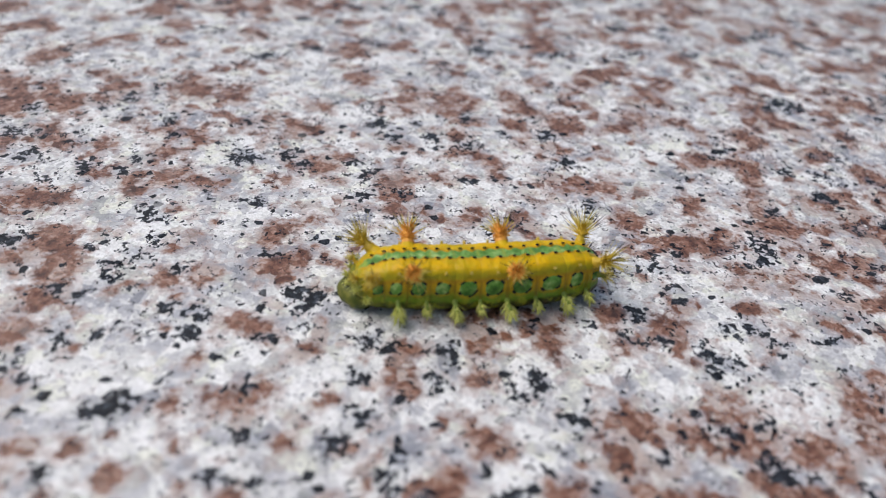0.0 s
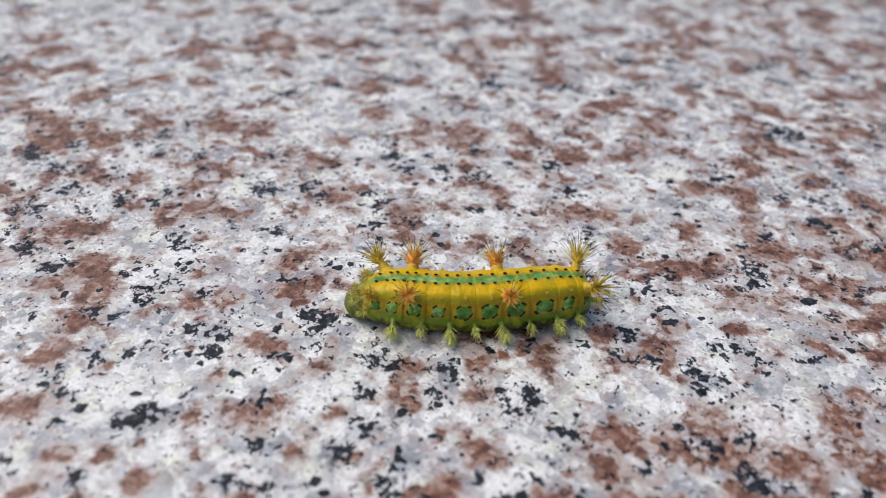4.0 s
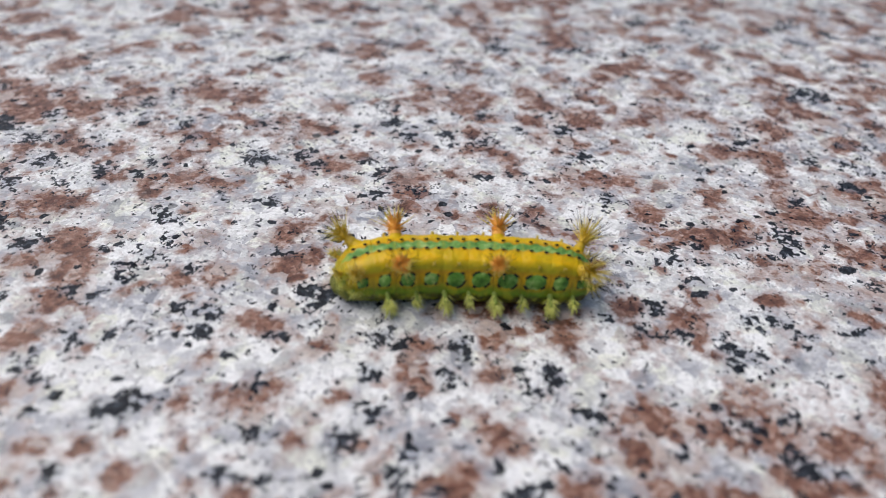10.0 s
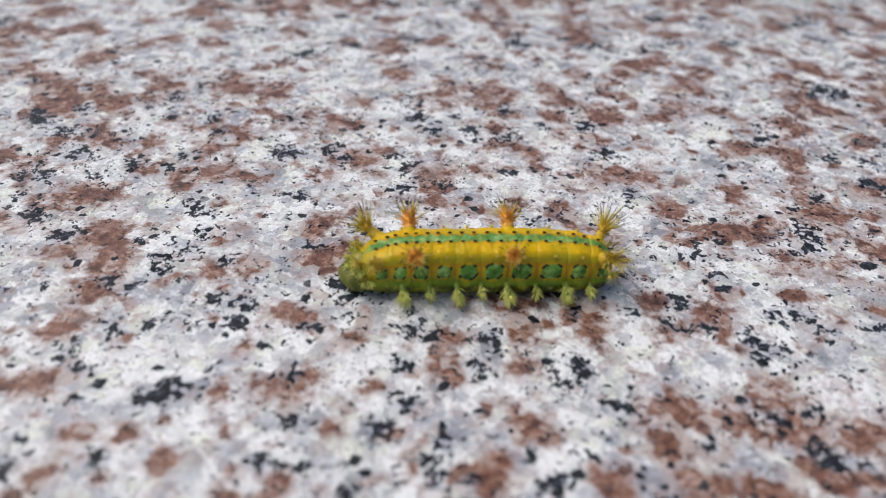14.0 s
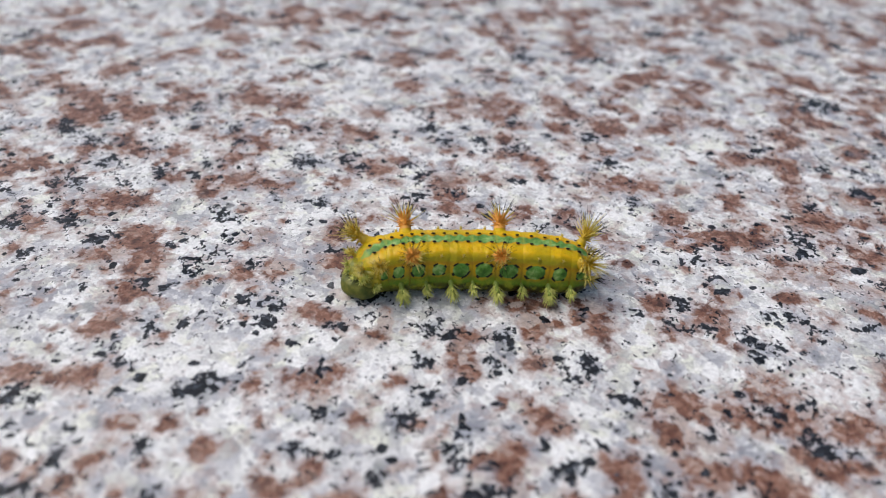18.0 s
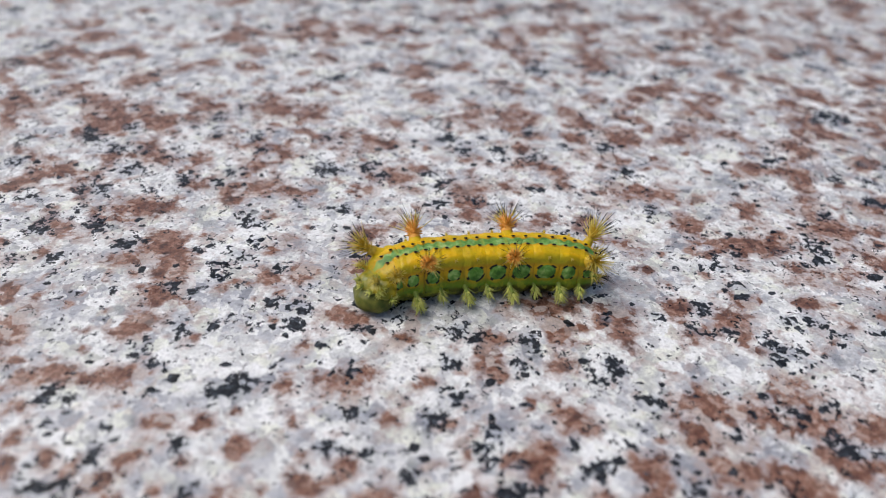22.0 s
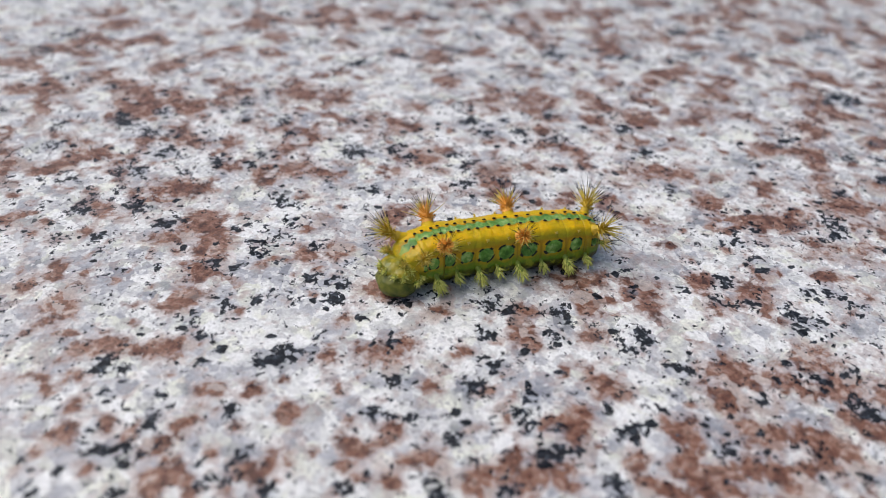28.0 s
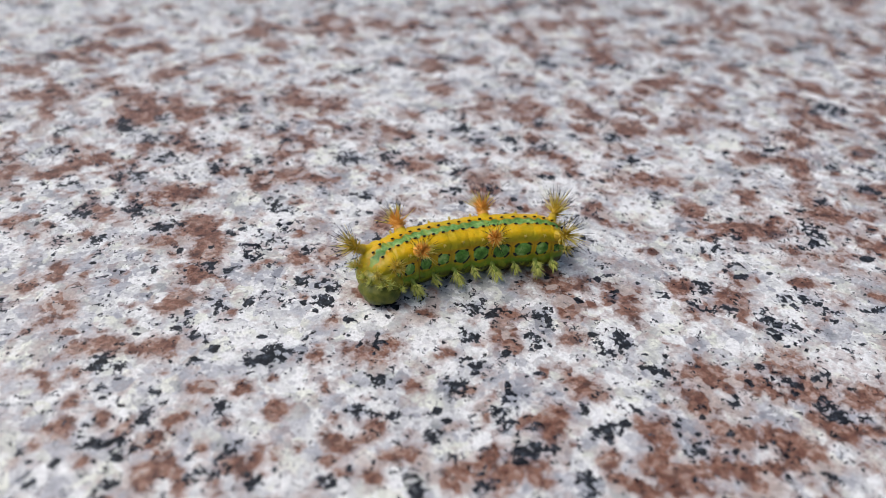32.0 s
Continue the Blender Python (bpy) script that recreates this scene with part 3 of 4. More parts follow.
def lumps(x, y, size, seed):
    """Smooth random lumps over the slab, about that size in mm, from -1 to 1."""
    rng = np.random.RandomState(seed)
    total = np.zeros_like(x)
    for scale, weight in ((1.0, 0.7), (0.47, 0.4)):
        lattice = rng.uniform(-1, 1, (64, 64))
        turn = rng.uniform(0, 1.57)
        u = (x * math.cos(turn) + y * math.sin(turn)) / (size * scale * 0.62)
        v = (y * math.cos(turn) - x * math.sin(turn)) / (size * scale * 0.62)
        iu, iv = np.floor(u).astype(int), np.floor(v).astype(int)
        fu, fv = u - iu, v - iv
        fu, fv = fu * fu * (3 - 2 * fu), fv * fv * (3 - 2 * fv)
        c00, c10 = lattice[iu % 64, iv % 64], lattice[(iu + 1) % 64, iv % 64]
        c01, c11 = lattice[iu % 64, (iv + 1) % 64], lattice[(iu + 1) % 64, (iv + 1) % 64]
        total += weight * ((c00 * (1 - fu) + c10 * fu) * (1 - fv) + (c01 * (1 - fu) + c11 * fu) * fv)
    return total


def granite_slab():
    """One polished slab, fine-meshed round the larva, with mineral densities on its points."""
    def axis(low, high, step, ends):
        mid = np.arange(low, high + step / 2, step)
        return np.concatenate([-np.array(ends[0][::-1]) if ends[0] else [], mid, ends[1]])
    outer = list(np.arange(80, 170, 1.5)) + [180, 220, 300, 420, 600]
    xs = axis(-76, 78, 0.5, (outer, outer))
    ys = axis(-30, 110, 0.5, (list(np.arange(31.5, 60, 1.5)) + [75, 120, 250, 400], list(np.arange(111.5, 220, 1.5)) + [235, 280, 400, 800]))
    gx, gy = np.meshgrid(xs, ys)
    x, y = gx.ravel(), gy.ravel()
    nx, ny = len(xs), len(ys)
    known = (np.abs(x + 4) < 46) & (y > -30) & (y < 60)
    known = known.astype(float)
    mica = spread(x, y, MICA_NEAR_WEST + MICA_NEAR_EAST + MICA_MIDDLE + MICA_FAR + MICA_FRONT_WEST + MICA_FRONT_EAST + MICA_UNDER, 1.05)
    rose = np.maximum(spread(x, y, ROSE_NEAR_WEST + ROSE_FRONT_WEST + ROSE_UNDER, 1.2), spread(x, y, ROSE_NEAR_EAST + ROSE_FRONT_EAST + ROSE_MIDDLE + ROSE_FAR, 1.45))
    away = np.clip((y - 4) / 14, 0, 1) * (1 - 0.75 * np.clip((y - 34) / 30, 0, 1))
    wild_mica = np.clip(lumps(x, y, 6.0, 5) * 1.5 - 0.42, 0, 0.9)
    drift = spread(x, y, WARM_ZONES, 1.0)
    wild_rose = np.clip(lumps(x, y, 6.5, 9) * 1.35 + 0.42 * drift - 0.14 + 0.15 * away, 0, 0.95)
    mica = np.maximum(mica, wild_mica * (1 - (0.8 - 0.4 * away) * known))
    rose = np.maximum(rose, wild_rose * (1 - (0.75 - 0.55 * away) * known * (1 - 0.6 * drift)))
    # small flakes and small rose grains strewn over everything
    mica = np.maximum(mica, np.clip(lumps(x, y, 2.2, 31) * 1.5 - 0.79, 0, 0.75))
    rose = np.maximum(rose, np.clip(lumps(x, y, 3.0, 33) * 1.3 - 0.26 + 0.15 * away, 0, 0.85))
    far_off = (np.abs(x) > 168) | (y < -59) | (y > 218)
    mica, rose = np.where(far_off, 0.14, mica), np.where(far_off, 0.3, rose)
    pale = spread(x, y, WHITE_NEAR + WHITE_FAR, 1.2) - spread(x, y, QUARTZ, 1.2)
    rose = rose * (1 - 0.6 * np.clip(pale, 0, 1))
    n = nx * ny
    top = np.stack([x, y, np.zeros(n)], 1) / 1000.0
    idx = np.arange(n).reshape(ny, nx)
    quads = np.stack([idx[:-1, :-1], idx[:-1, 1:], idx[1:, 1:], idx[1:, :-1]], -1).reshape(-1, 4)
    rim = np.concatenate([idx[0, :], idx[1:, -1], idx[-1, -2::-1], idx[-2:0:-1, 0]])
    k = len(rim)
    low = top[rim] - (0, 0, 0.03)
    side = [(int(rim[(i + 1) % k]), int(rim[i]), n + i, n + (i + 1) % k) for i in range(k)]
    me = mesh_of("granite_slab", np.concatenate([top, low]), quads.tolist() + side + [tuple(range(n + k - 1, n - 1, -1))], [GRANITE], smooth=False)
    set_values(me, "mica", np.concatenate([mica, mica[rim]]))
    set_values(me, "rose", np.concatenate([rose, rose[rim]]))
    set_values(me, "pale", np.concatenate([pale, pale[rim]]))
    ob = new("granite_slab", me)
    return tagged(ob, "polished pink-brown granite slab speckled with black mica", "slab", kind="structure")


def ground():
    me = mesh_of("ground", [(-60, -60, -0.03), (60, -60, -0.03), (60, 60, -0.03), (-60, 60, -0.03)], [(0, 1, 2, 3)], [EARTH], smooth=False)
    return tagged(new("ground", me), "bare brown earth under the granite slab", "ground", kind="structure")


granite_slab()
ground()

# ---- the caterpillar: a spiny slug-moth larva, about 25 mm long ----
MM = 0.001
# distance from the front in mm: half width, height of the crest, height of the belly
SHAPE = [(1.0, 0.6, 2.4, 1.0), (1.2, 1.3, 2.95, 0.7), (1.6, 1.85, 3.4, 0.5), (2.2, 2.3, 3.9, 0.35), (3.0, 2.55, 4.35, 0.25), (4.2, 2.7, 4.75, 0.15), (6.0, 2.75, 5.05, 0.1), (10.0, 2.75, 5.1, 0.1),
         (15.0, 2.78, 5.16, 0.1), (19.0, 2.76, 5.16, 0.1), (21.5, 2.6, 5.05, 0.12), (23.2, 2.25, 4.7, 0.2), (24.3, 1.75, 4.0, 0.4), (24.9, 0.85, 3.0, 0.9)]
CUTS = [1.0, 4.3, 6.3, 8.4, 10.6, 12.9, 15.3, 17.9, 20.6, 22.7, 24.9]
FLANK_TUFTS = [0, 5.5, 8.1, 10.7, 13.0, 15.4, 18.0, 20.7, 22.9]
OVALS = [0.72, 0.82, 0.9, 0.86, 1.0, 1.0, 1.0, 1.0, 0.95, 0.7]
MIDDLE = 13.0


def section(s):
    """Half width, centre height and half height of the body at s mm from its front."""
    cols = list(zip(*SHAPE))
    a, top, low = (float(np.interp(s, cols[0], c)) for c in cols[1:])
    return a, (top + low) / 2, (top - low) / 2


# degrees from the crest: share of the half width, share of the height; a shoulder ridge, a fold over the ovals, a fleshy rim near the ground
PROFILE = [(0, 0, 0.99), (12, 0.24, 0.99), (22, 0.42, 0.98), (37, 0.69, 0.945), (48, 0.82, 0.86), (60, 0.865, 0.77), (74, 0.95, 0.69), (84, 1.0, 0.61), (95, 1.01, 0.50), (103, 0.99, 0.43),
           (112, 1.05, 0.34), (119, 1.06, 0.27), (126, 1.01, 0.18), (134, 0.92, 0.10), (145, 0.78, 0.03), (158, 0.6, 0.0), (180, 0, 0.0)]


def smooth_profile():
    """The outline of half a cross-section, degree by degree, its corners rounded."""
    knots = list(zip(*PROFILE))
    turn = np.arange(-20, 201)
    side = np.interp(np.abs(turn), knots[0], knots[1]) * np.sign(turn)
    side = np.where(turn > 180, -np.interp(360 - turn, knots[0], knots[1]), side)
    up = np.interp(np.where(turn > 180, 360 - turn, np.abs(turn)), knots[0], knots[2])
    box = np.ones(9) / 9
    for _ in range(2):
        side, up = np.convolve(side, box, "same"), np.convolve(up, box, "same")
    return side[20:201], up[20:201]


SIDE, UP = smooth_profile()


def on_skin(s, phi, out=0.0):
    """The place on the skin phi degrees from the crest (towards -y where positive), in mm, and the way out."""
    a, zc, b = section(s)
    f = min(abs(phi), 179.0)
    k = int(f)
    k2 = min(k + 1, 180)
    y = a * (SIDE[k] + (SIDE[k2] - SIDE[k]) * (f - k))
    z = zc - b + 2 * b * (UP[k] + (UP[k2] - UP[k]) * (f - k))
    k0, k1 = max(k - 4, 0), min(k + 5, 180)
    way = Vector((0, 2 * b * (UP[k0] - UP[k1]), a * (SIDE[k1] - SIDE[k0]))).normalized()
    way.y = -math.copysign(way.y, phi) if way.y > 0 else math.copysign(way.y, phi)
    return Vector((s, -math.copysign(y, phi), z)) + way * out, way


def body_segment(k):
    """Segment k as a ring of skin, a little fuller in its middle, its ends tucked under its neighbours."""
    s0, s1 = CUTS[k], CUTS[k + 1]
    centre = (s0 + s1) / 2
    rings, around = 25, 80
    verts, phis, longs = [], [], []
    for i in range(rings):
        lo, hi = (0.0 if k == 0 else -0.09), (1.0 if k == 9 else 1.09)
        f = lo + (hi - lo) * i / (rings - 1)
        s = min(max(s0 + f * (s1 - s0), 1.0), 24.9)
        swell = 1.0 + 0.008 * math.cos((f - 0.5) * math.pi) - 0.03 * max(0.0, abs(f - 0.5) - 0.505) / 0.085
        a, zc, b = section(s)
        for j in range(around):
            phi = -180 + 360 * j / around
            v, way = on_skin(s, phi)
            hump = math.sin(min(max(f, 0.0), 1.0) * math.pi) ** 2
            fold = (0.14 * math.exp(-((abs(phi) - 122) / 13) ** 2) + 0.04 * math.exp(-((abs(phi) - 37) / 13) ** 2) + 0.07 * math.exp(-((abs(phi) - 84) / 12) ** 2)) * (hump - 0.3)
            fold -= 0.05 * math.exp(-(phi / 8) ** 2)
            fold *= min(1.0, (s - 1.0) / 1.5, (24.9 - s) / 1.2)
            end = min(abs(f), abs(1 - f))
            fold -= 0.015 * math.exp(-(end / 0.085) ** 2) * math.exp(-((abs(phi) - 84) / 30) ** 2)
            fold += 0.015 * math.sin(s * 3.1 + 3.0 * noise.noise(Vector((s * 0.5, phi * 0.03, 2.0)))) * math.exp(-((abs(phi) - 60) / 45) ** 2)
            fold += 0.10 * noise.noise(Vector((s * 1.1, phi * 0.035, 0.3))) + 0.05 * noise.noise(Vector((s * 2.8, phi * 0.09, 7.0)))
            v = Vector((s, v.y * swell, zc + (v.z - zc) * swell)) + way * fold
            v.z = max(v.z, 0.06)
            verts.append(((v.x - centre) * MM, v.y * MM, v.z * MM))
            phis.append(phi)
            longs.append(f if k else (s - 2.3) / 2.0)
    faces = []
    for i in range(rings - 1):
        for j in range(around):
            if j == around - 1:
                continue
            faces.append((i * around + j, (i + 1) * around + j, (i + 1) * around + j + 1, i * around + j + 1))
        faces.append((i * around + around - 1, (i + 1) * around + around - 1, (i + 1) * around, i * around))
    for ring, flip in ((0, False), (rings - 1, True)):
        loop = [ring * around + j for j in range(around)]
        faces.append(tuple(reversed(loop)) if flip else tuple(loop))
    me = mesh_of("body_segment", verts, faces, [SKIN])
    rest = me.attributes.new("rest", "FLOAT_VECTOR", "POINT")
    rest.data.foreach_set("vector", [c for v in verts for c in (v[0] + centre * MM, v[1], v[2])])
    set_values(me, "around", phis)
    set_values(me, "along", longs)
    set_values(me, "front", [max(0.0, 1.0 - (v[0] / MM + centre - 0.8) / 3.0) for v in verts])
    set_values(me, "oval", [OVALS[k]] * len(verts))
    set_values(me, "stripe", [1.0 if 0 < k or f > -0.3 else 0.0 for f in longs])
    return me, centre


def spine_tuft(base, way, stalk, thick, length, count, open_deg, flesh, spine, tips, seed, droop=0.0, dipped=0.0, fuzz=0, fluff=0.7, flare=0.55, mound=0.0):
    """A fleshy tapered knob with stiff spines fanning out of it; dark tips where tips is over 0. Millimetres."""
    rng = random.Random(seed)
    verts, faces, slots = [], [], []
    way = way.normalized()
    side = way.orthogonal().normalized()
    other = way.cross(side)

    def cone(a, b, r0, r1, sides, slot, cap=True):
        d = (b - a).normalized()
        u = d.orthogonal().normalized()
        w = d.cross(u)
        n = len(verts)
        for c, r in ((a, r0), (b, r1)):
            for i in range(sides):
                t = 6.28318 * i / sides
                verts.append((c + (u * math.cos(t) + w * math.sin(t)) * r) * MM)
        for i in range(sides):
            i2 = (i + 1) % sides
            faces.append((n + i, n + i2, n + sides + i2, n + sides + i))
            slots.append(slot)
        if cap:
            faces.append(tuple(n + sides + i for i in range(sides)))
            slots.append(slot)

    if mound:
        # the horn of skin that carries the tuft
        low = base - way * 0.6
        for i in range(6):
            f0, f1 = i / 6, (i + 1) / 6
            cone(low + way * (mound + 0.6) * f0, low + way * (mound + 0.6) * f1, thick * (0.9 + 0.95 * (1 - f0) ** 1.4), thick * (0.9 + 0.95 * (1 - f1) ** 1.4), 18, 3, i == 5)
        base = base + way * mound * 0.8
    foot = base - way * 0.25
    for i in range(5):
        f0, f1 = i / 5, (i + 1) / 5
        r0 = thick * (0.7 + flare * (1 - f0) ** 2.2 + 0.1 * math.sin(f0 * 9))
        r1 = thick * (0.7 + flare * (1 - f1) ** 2.2 + 0.1 * math.sin(f1 * 9))
        cone(foot + way * (stalk + 0.25) * f0, foot + way * (stalk + 0.25) * f1, r0, r1, 12, 0, i == 4)
    for i in range(fuzz):
        h = rng.random()
        root = base + way * stalk * (0.1 + 0.9 * h)
        tilt = radians(88) * (1.0 - 0.6 * h)
        turn = 2.39996 * i
        d = way * math.cos(tilt) + (side * math.cos(turn) + other * math.sin(turn)) * math.sin(tilt)
        cone(root + d * thick * 0.4, root + d * (thick * 0.4 + fluff * rng.uniform(0.6, 1.2)), 0.07, 0.025, 4, 0)
    for i in range(count):
        h = rng.random() ** 0.8
        root = base + way * stalk * (0.25 + 0.75 * h if tips else 0.05 + 0.95 * h)
        tilt = radians(open_deg) * (1.0 - 0.75 * h * rng.uniform(0.55, 1.0)) * rng.uniform(0.75, 1.1)
        turn = 2.39996 * i + rng.uniform(-0.3, 0.3)
        d = way * math.cos(tilt) + (side * math.cos(turn) + other * math.sin(turn)) * math.sin(tilt)
        d = (d + Vector((0, 0, -droop)) * rng.uniform(0.5, 1.2)).normalized()
        ln = length * rng.uniform(0.72, 1.08)
        r = 0.050 * rng.uniform(0.85, 1.15) * (1.5 if tips == 0 else 1.0)
        root = root + d * thick * 0.35
        kink = root + d * ln * 0.62
        end = root + d * ln
        if root.z < 0.1:
            root.z = 0.1
        for q in (kink, end):
            q.z = max(q.z, 0.08)
        if dipped:
            knee = root + d * ln * dipped
            cone(root, knee, r * 1.15, r * 0.85, 5, 0, False)
            cone(knee, kink, r * 0.85, r * 0.55, 5, 1, False)
        else:
            cone(root, kink, r, r * 0.55, 5, 1, False)
        cone(kink, end, r * 0.55, r * 0.12, 5, 2 if rng.random() < tips else 1)
    return mesh_of("spine_tuft", verts, faces, [flesh, spine, BLACK] + ([RIDGE] if mound else []), slots)


def bead(r, mat, name="dot"):
    """A small flattened wart."""
    bm = bmesh.new()
    bmesh.ops.create_icosphere(bm, subdivisions=2, radius=r * MM)
    me = bpy.data.meshes.new(name)
    bm.to_mesh(me)
    bm.free()
    me.materials.append(mat)
    me.polygons.foreach_set("use_smooth", [True] * len(me.polygons))
    return me


def head_capsule():
    """The rounded green head, half drawn in under the first segment."""
    bm = bmesh.new()
    bmesh.ops.create_uvsphere(bm, u_segments=48, v_segments=30, radius=1.0)
    for v in bm.verts:
        lobe = 1.0 + 0.06 * math.cos(v.co.y * 5.0) * max(0.0, -v.co.x)
        v.co = Vector((v.co.x * 1.9 * lobe, v.co.y * 2.3 * lobe, v.co.z * 1.3 + 0.10 * max(0.0, v.co.z) * (1 - abs(v.co.y))))
        v.co += v.co.normalized() * (0.09 * noise.noise(v.co * 1.6) + 0.04 * noise.noise(v.co * 4.5) + 0.03 * math.sin(v.co.x * 7.0))
        v.co.z = max(v.co.z, -1.15)
        v.co *= MM
    me = bpy.data.meshes.new("head")
    bm.to_mesh(me)
    bm.free()
    me.materials.append(HEAD_SKIN)
    me.polygons.foreach_set("use_smooth", [True] * len(me.polygons))
    return me


def collar_fold():
    """A soft, creased fold of skin behind the head."""
    bm = bmesh.new()
    bmesh.ops.create_uvsphere(bm, u_segments=64, v_segments=36, radius=1.0)
    for v in bm.verts:
        crease = 1.0 + 0.035 * math.sin(math.atan2(v.co.z, v.co.y) * 9.0) + 0.03 * math.sin(v.co.x * 9.0)
        v.co = Vector((v.co.x * 1.75, v.co.y * 2.35 * crease, v.co.z * 1.55 * crease))
        v.co += v.co.normalized() * (0.14 * noise.noise(v.co * 1.3) + 0.07 * noise.noise(v.co * 3.6))
        v.co.z = max(v.co.z, -1.55)
        v.co *= MM
    me = bpy.data.meshes.new("collar")
    bm.to_mesh(me)
    bm.free()
    me.materials.append(COLLAR_SKIN)
    me.polygons.foreach_set("use_smooth", [True] * len(me.polygons))
    return me


def sole():
    """A wavy edge of the belly's creeping sole, one segment long, its shade put into its colour."""
    verts, faces = [], []
    n = 14
    for i in range(n):
        f = i / (n - 1)
        x = -1.35 + 2.7 * f
        w = 1.35 + 0.10 * math.sin(f * 6.283 * 1.5)
        verts += [(x * MM, -w * MM, 0.02 * MM), (x * MM, -(w - 0.1) * MM, 0.95 * MM), (x * MM, (w - 0.1) * MM, 0.95 * MM), (x * MM, w * MM, 0.02 * MM)]
    for i in range(n - 1):
        for j in range(4):
            faces.append((i * 4 + j, i * 4 + (j + 1) % 4, i * 4 + 4 + (j + 1) % 4, i * 4 + 4 + j))
    faces += [(3, 2, 1, 0), ((n - 1) * 4, (n - 1) * 4 + 1, (n - 1) * 4 + 2, (n - 1) * 4 + 3)]
    return mesh_of("sole", verts, faces, [SHADED_BELLY])


larva = tagged(new("caterpillar"), "yellow and green spiny caterpillar crawling on the granite", "caterpillar")
SEGMENTS = []  # object, distance of its centre from the front in mm


def tuft_on(seg, centre, s, phi, lean, name, label, **kw):
    """A tuft on a segment; lean tips it forward (negative) or back along the body."""
    at, way = on_skin(s, phi, -0.1 if 100 < abs(phi) < 125 else 0.0)
    at.x -= centre
    way = (way + Vector((lean, 0, -0.40 if name == "flank_tuft" else 0))).normalized()
    me = spine_tuft(at, way, **kw)
    return part(name, me, seg, label)


def build_larva():
    dot_mesh = bead(0.17, BLACK)
    sole_mesh = sole()
    wart_mesh = spine_tuft(Vector((0, 0, 0)), Vector((0, 0, 1)), 0.12, 0.15, 0.28, 7, 70, OCHRE, STRAW, 0.01, 5)
    for k in range(len(CUTS) - 1):
        me, centre = body_segment(k)
        seg = part("body_segment", me, larva)
        SEGMENTS.append((seg, centre))
        if 0 < k < 9:
            part("sole", sole_mesh, seg, "creeping sole, coloured dark for the shade under the body")
        s0, s1 = CUTS[k], CUTS[k + 1]
        # black dots in pairs along the back's stripe
        spots = (0.30, 0.80) if k else (0.56, 0.9)
        for f in spots:
            for phi in (-12.5, 12.5):
                at, way = on_skin(s0 + f * (s1 - s0), phi, 0.15)
                dot = part("dot", dot_mesh, seg, "black wart")
                dot.location = ((at.x - centre) * MM, at.y * MM, at.z * MM)
                dot.rotation_euler = way.to_track_quat("Z", "Y").to_euler()
                dot.scale = (1.2, 0.85, 0.4)
        # small pale tubercles along the shoulder ridge
        if k in (1, 3, 4, 5, 7, 8):
            for phi in (-45, 45):
                at, way = on_skin((s0 + s1) / 2 + 0.2, phi, 0.10)
                wart = part("tubercle", wart_mesh, seg, "small pale yellow tubercle")
                wart.location = ((at.x - centre) * MM, at.y * MM, at.z * MM)
                wart.rotation_euler = way.to_track_quat("Z", "Y").to_euler()
        # tufts low on both flanks, large and small in turn
        if 1 <= k <= 8:
            big = k in (1, 3, 5, 7)
            for phi in (114, -114):
                tuft_on(seg, centre, FLANK_TUFTS[k], phi, 0.12, "flank_tuft", "pale lime spiny flank tuft", stalk=1.25 if big else 0.95, thick=0.27 if big else 0.21,
                        length=1.3 if big else 1.0, count=58 if big else 40, open_deg=64, flesh=LIME, spine=PALE_LIME, tips=0.0, seed=40 + k, droop=0.5)
    seg = [s for s, c in SEGMENTS]
    mid = [c for s, c in SEGMENTS]
    orange = dict(stalk=0.8, thick=0.55, length=2.75, count=44, open_deg=70, flesh=ORANGE, spine=STRAW, tips=0.85, dipped=0.4, fuzz=130, fluff=0.7, flare=0.5, mound=0.45)
    straw = dict(stalk=1.0, thick=0.44, length=3.0, count=60, open_deg=66, flesh=OCHRE, spine=STRAW, tips=0.8, dipped=0.3, fuzz=40, flare=0.5, mound=0.5)
    front = {-1: dict(stalk=1.1, thick=0.48, length=2.7, count=60, open_deg=62, flesh=OCHRE, spine=STRAW, tips=0.9, dipped=0.3, fuzz=70, flare=0.5, mound=0.6),
             1: dict(stalk=0.9, thick=0.36, length=1.35, count=50, open_deg=76, flesh=OCHRE, spine=STRAW, tips=0.3, dipped=0.3, fuzz=40)}
    for sgn in (1, -1):
        # orange tufts on the shoulders and past the middle
        orange["length"] = 2.2 if sgn > 0 else 2.75
        tuft_on(seg[2], mid[2], 6.7 if sgn > 0 else 6.4, 44 * sgn, 0.0, "orange_tuft", "orange tuft of stinging spines", seed=7 + sgn, **orange)
        tuft_on(seg[6], mid[6], 15.7, 44 * sgn, 0.0, "orange_tuft", "orange tuft of stinging spines", seed=17 + sgn, **orange)
        # straw tufts at the front and at the tail
        tuft_on(seg[0], mid[0], 3.1 if sgn > 0 else 3.05, (48 if sgn > 0 else 42) * sgn, -0.6 if sgn > 0 else -0.95, "straw_tuft", "straw-yellow tuft of stinging spines", seed=27 + sgn, **front[sgn])
        tuft_on(seg[9], mid[9], 23.6, 42 * sgn, 0.45, "straw_tuft", "straw-yellow tuft with dark spine tips", seed=37 + sgn, **straw)
        tuft_on(seg[9], mid[9], 24.2, 84 * sgn, 0.9, "tail_tuft", "yellow-green tail tuft", seed=47 + sgn, stalk=0.8, thick=0.3, length=1.2, count=34, open_deg=66,
                flesh=LIME, spine=STRAW, tips=0.3)
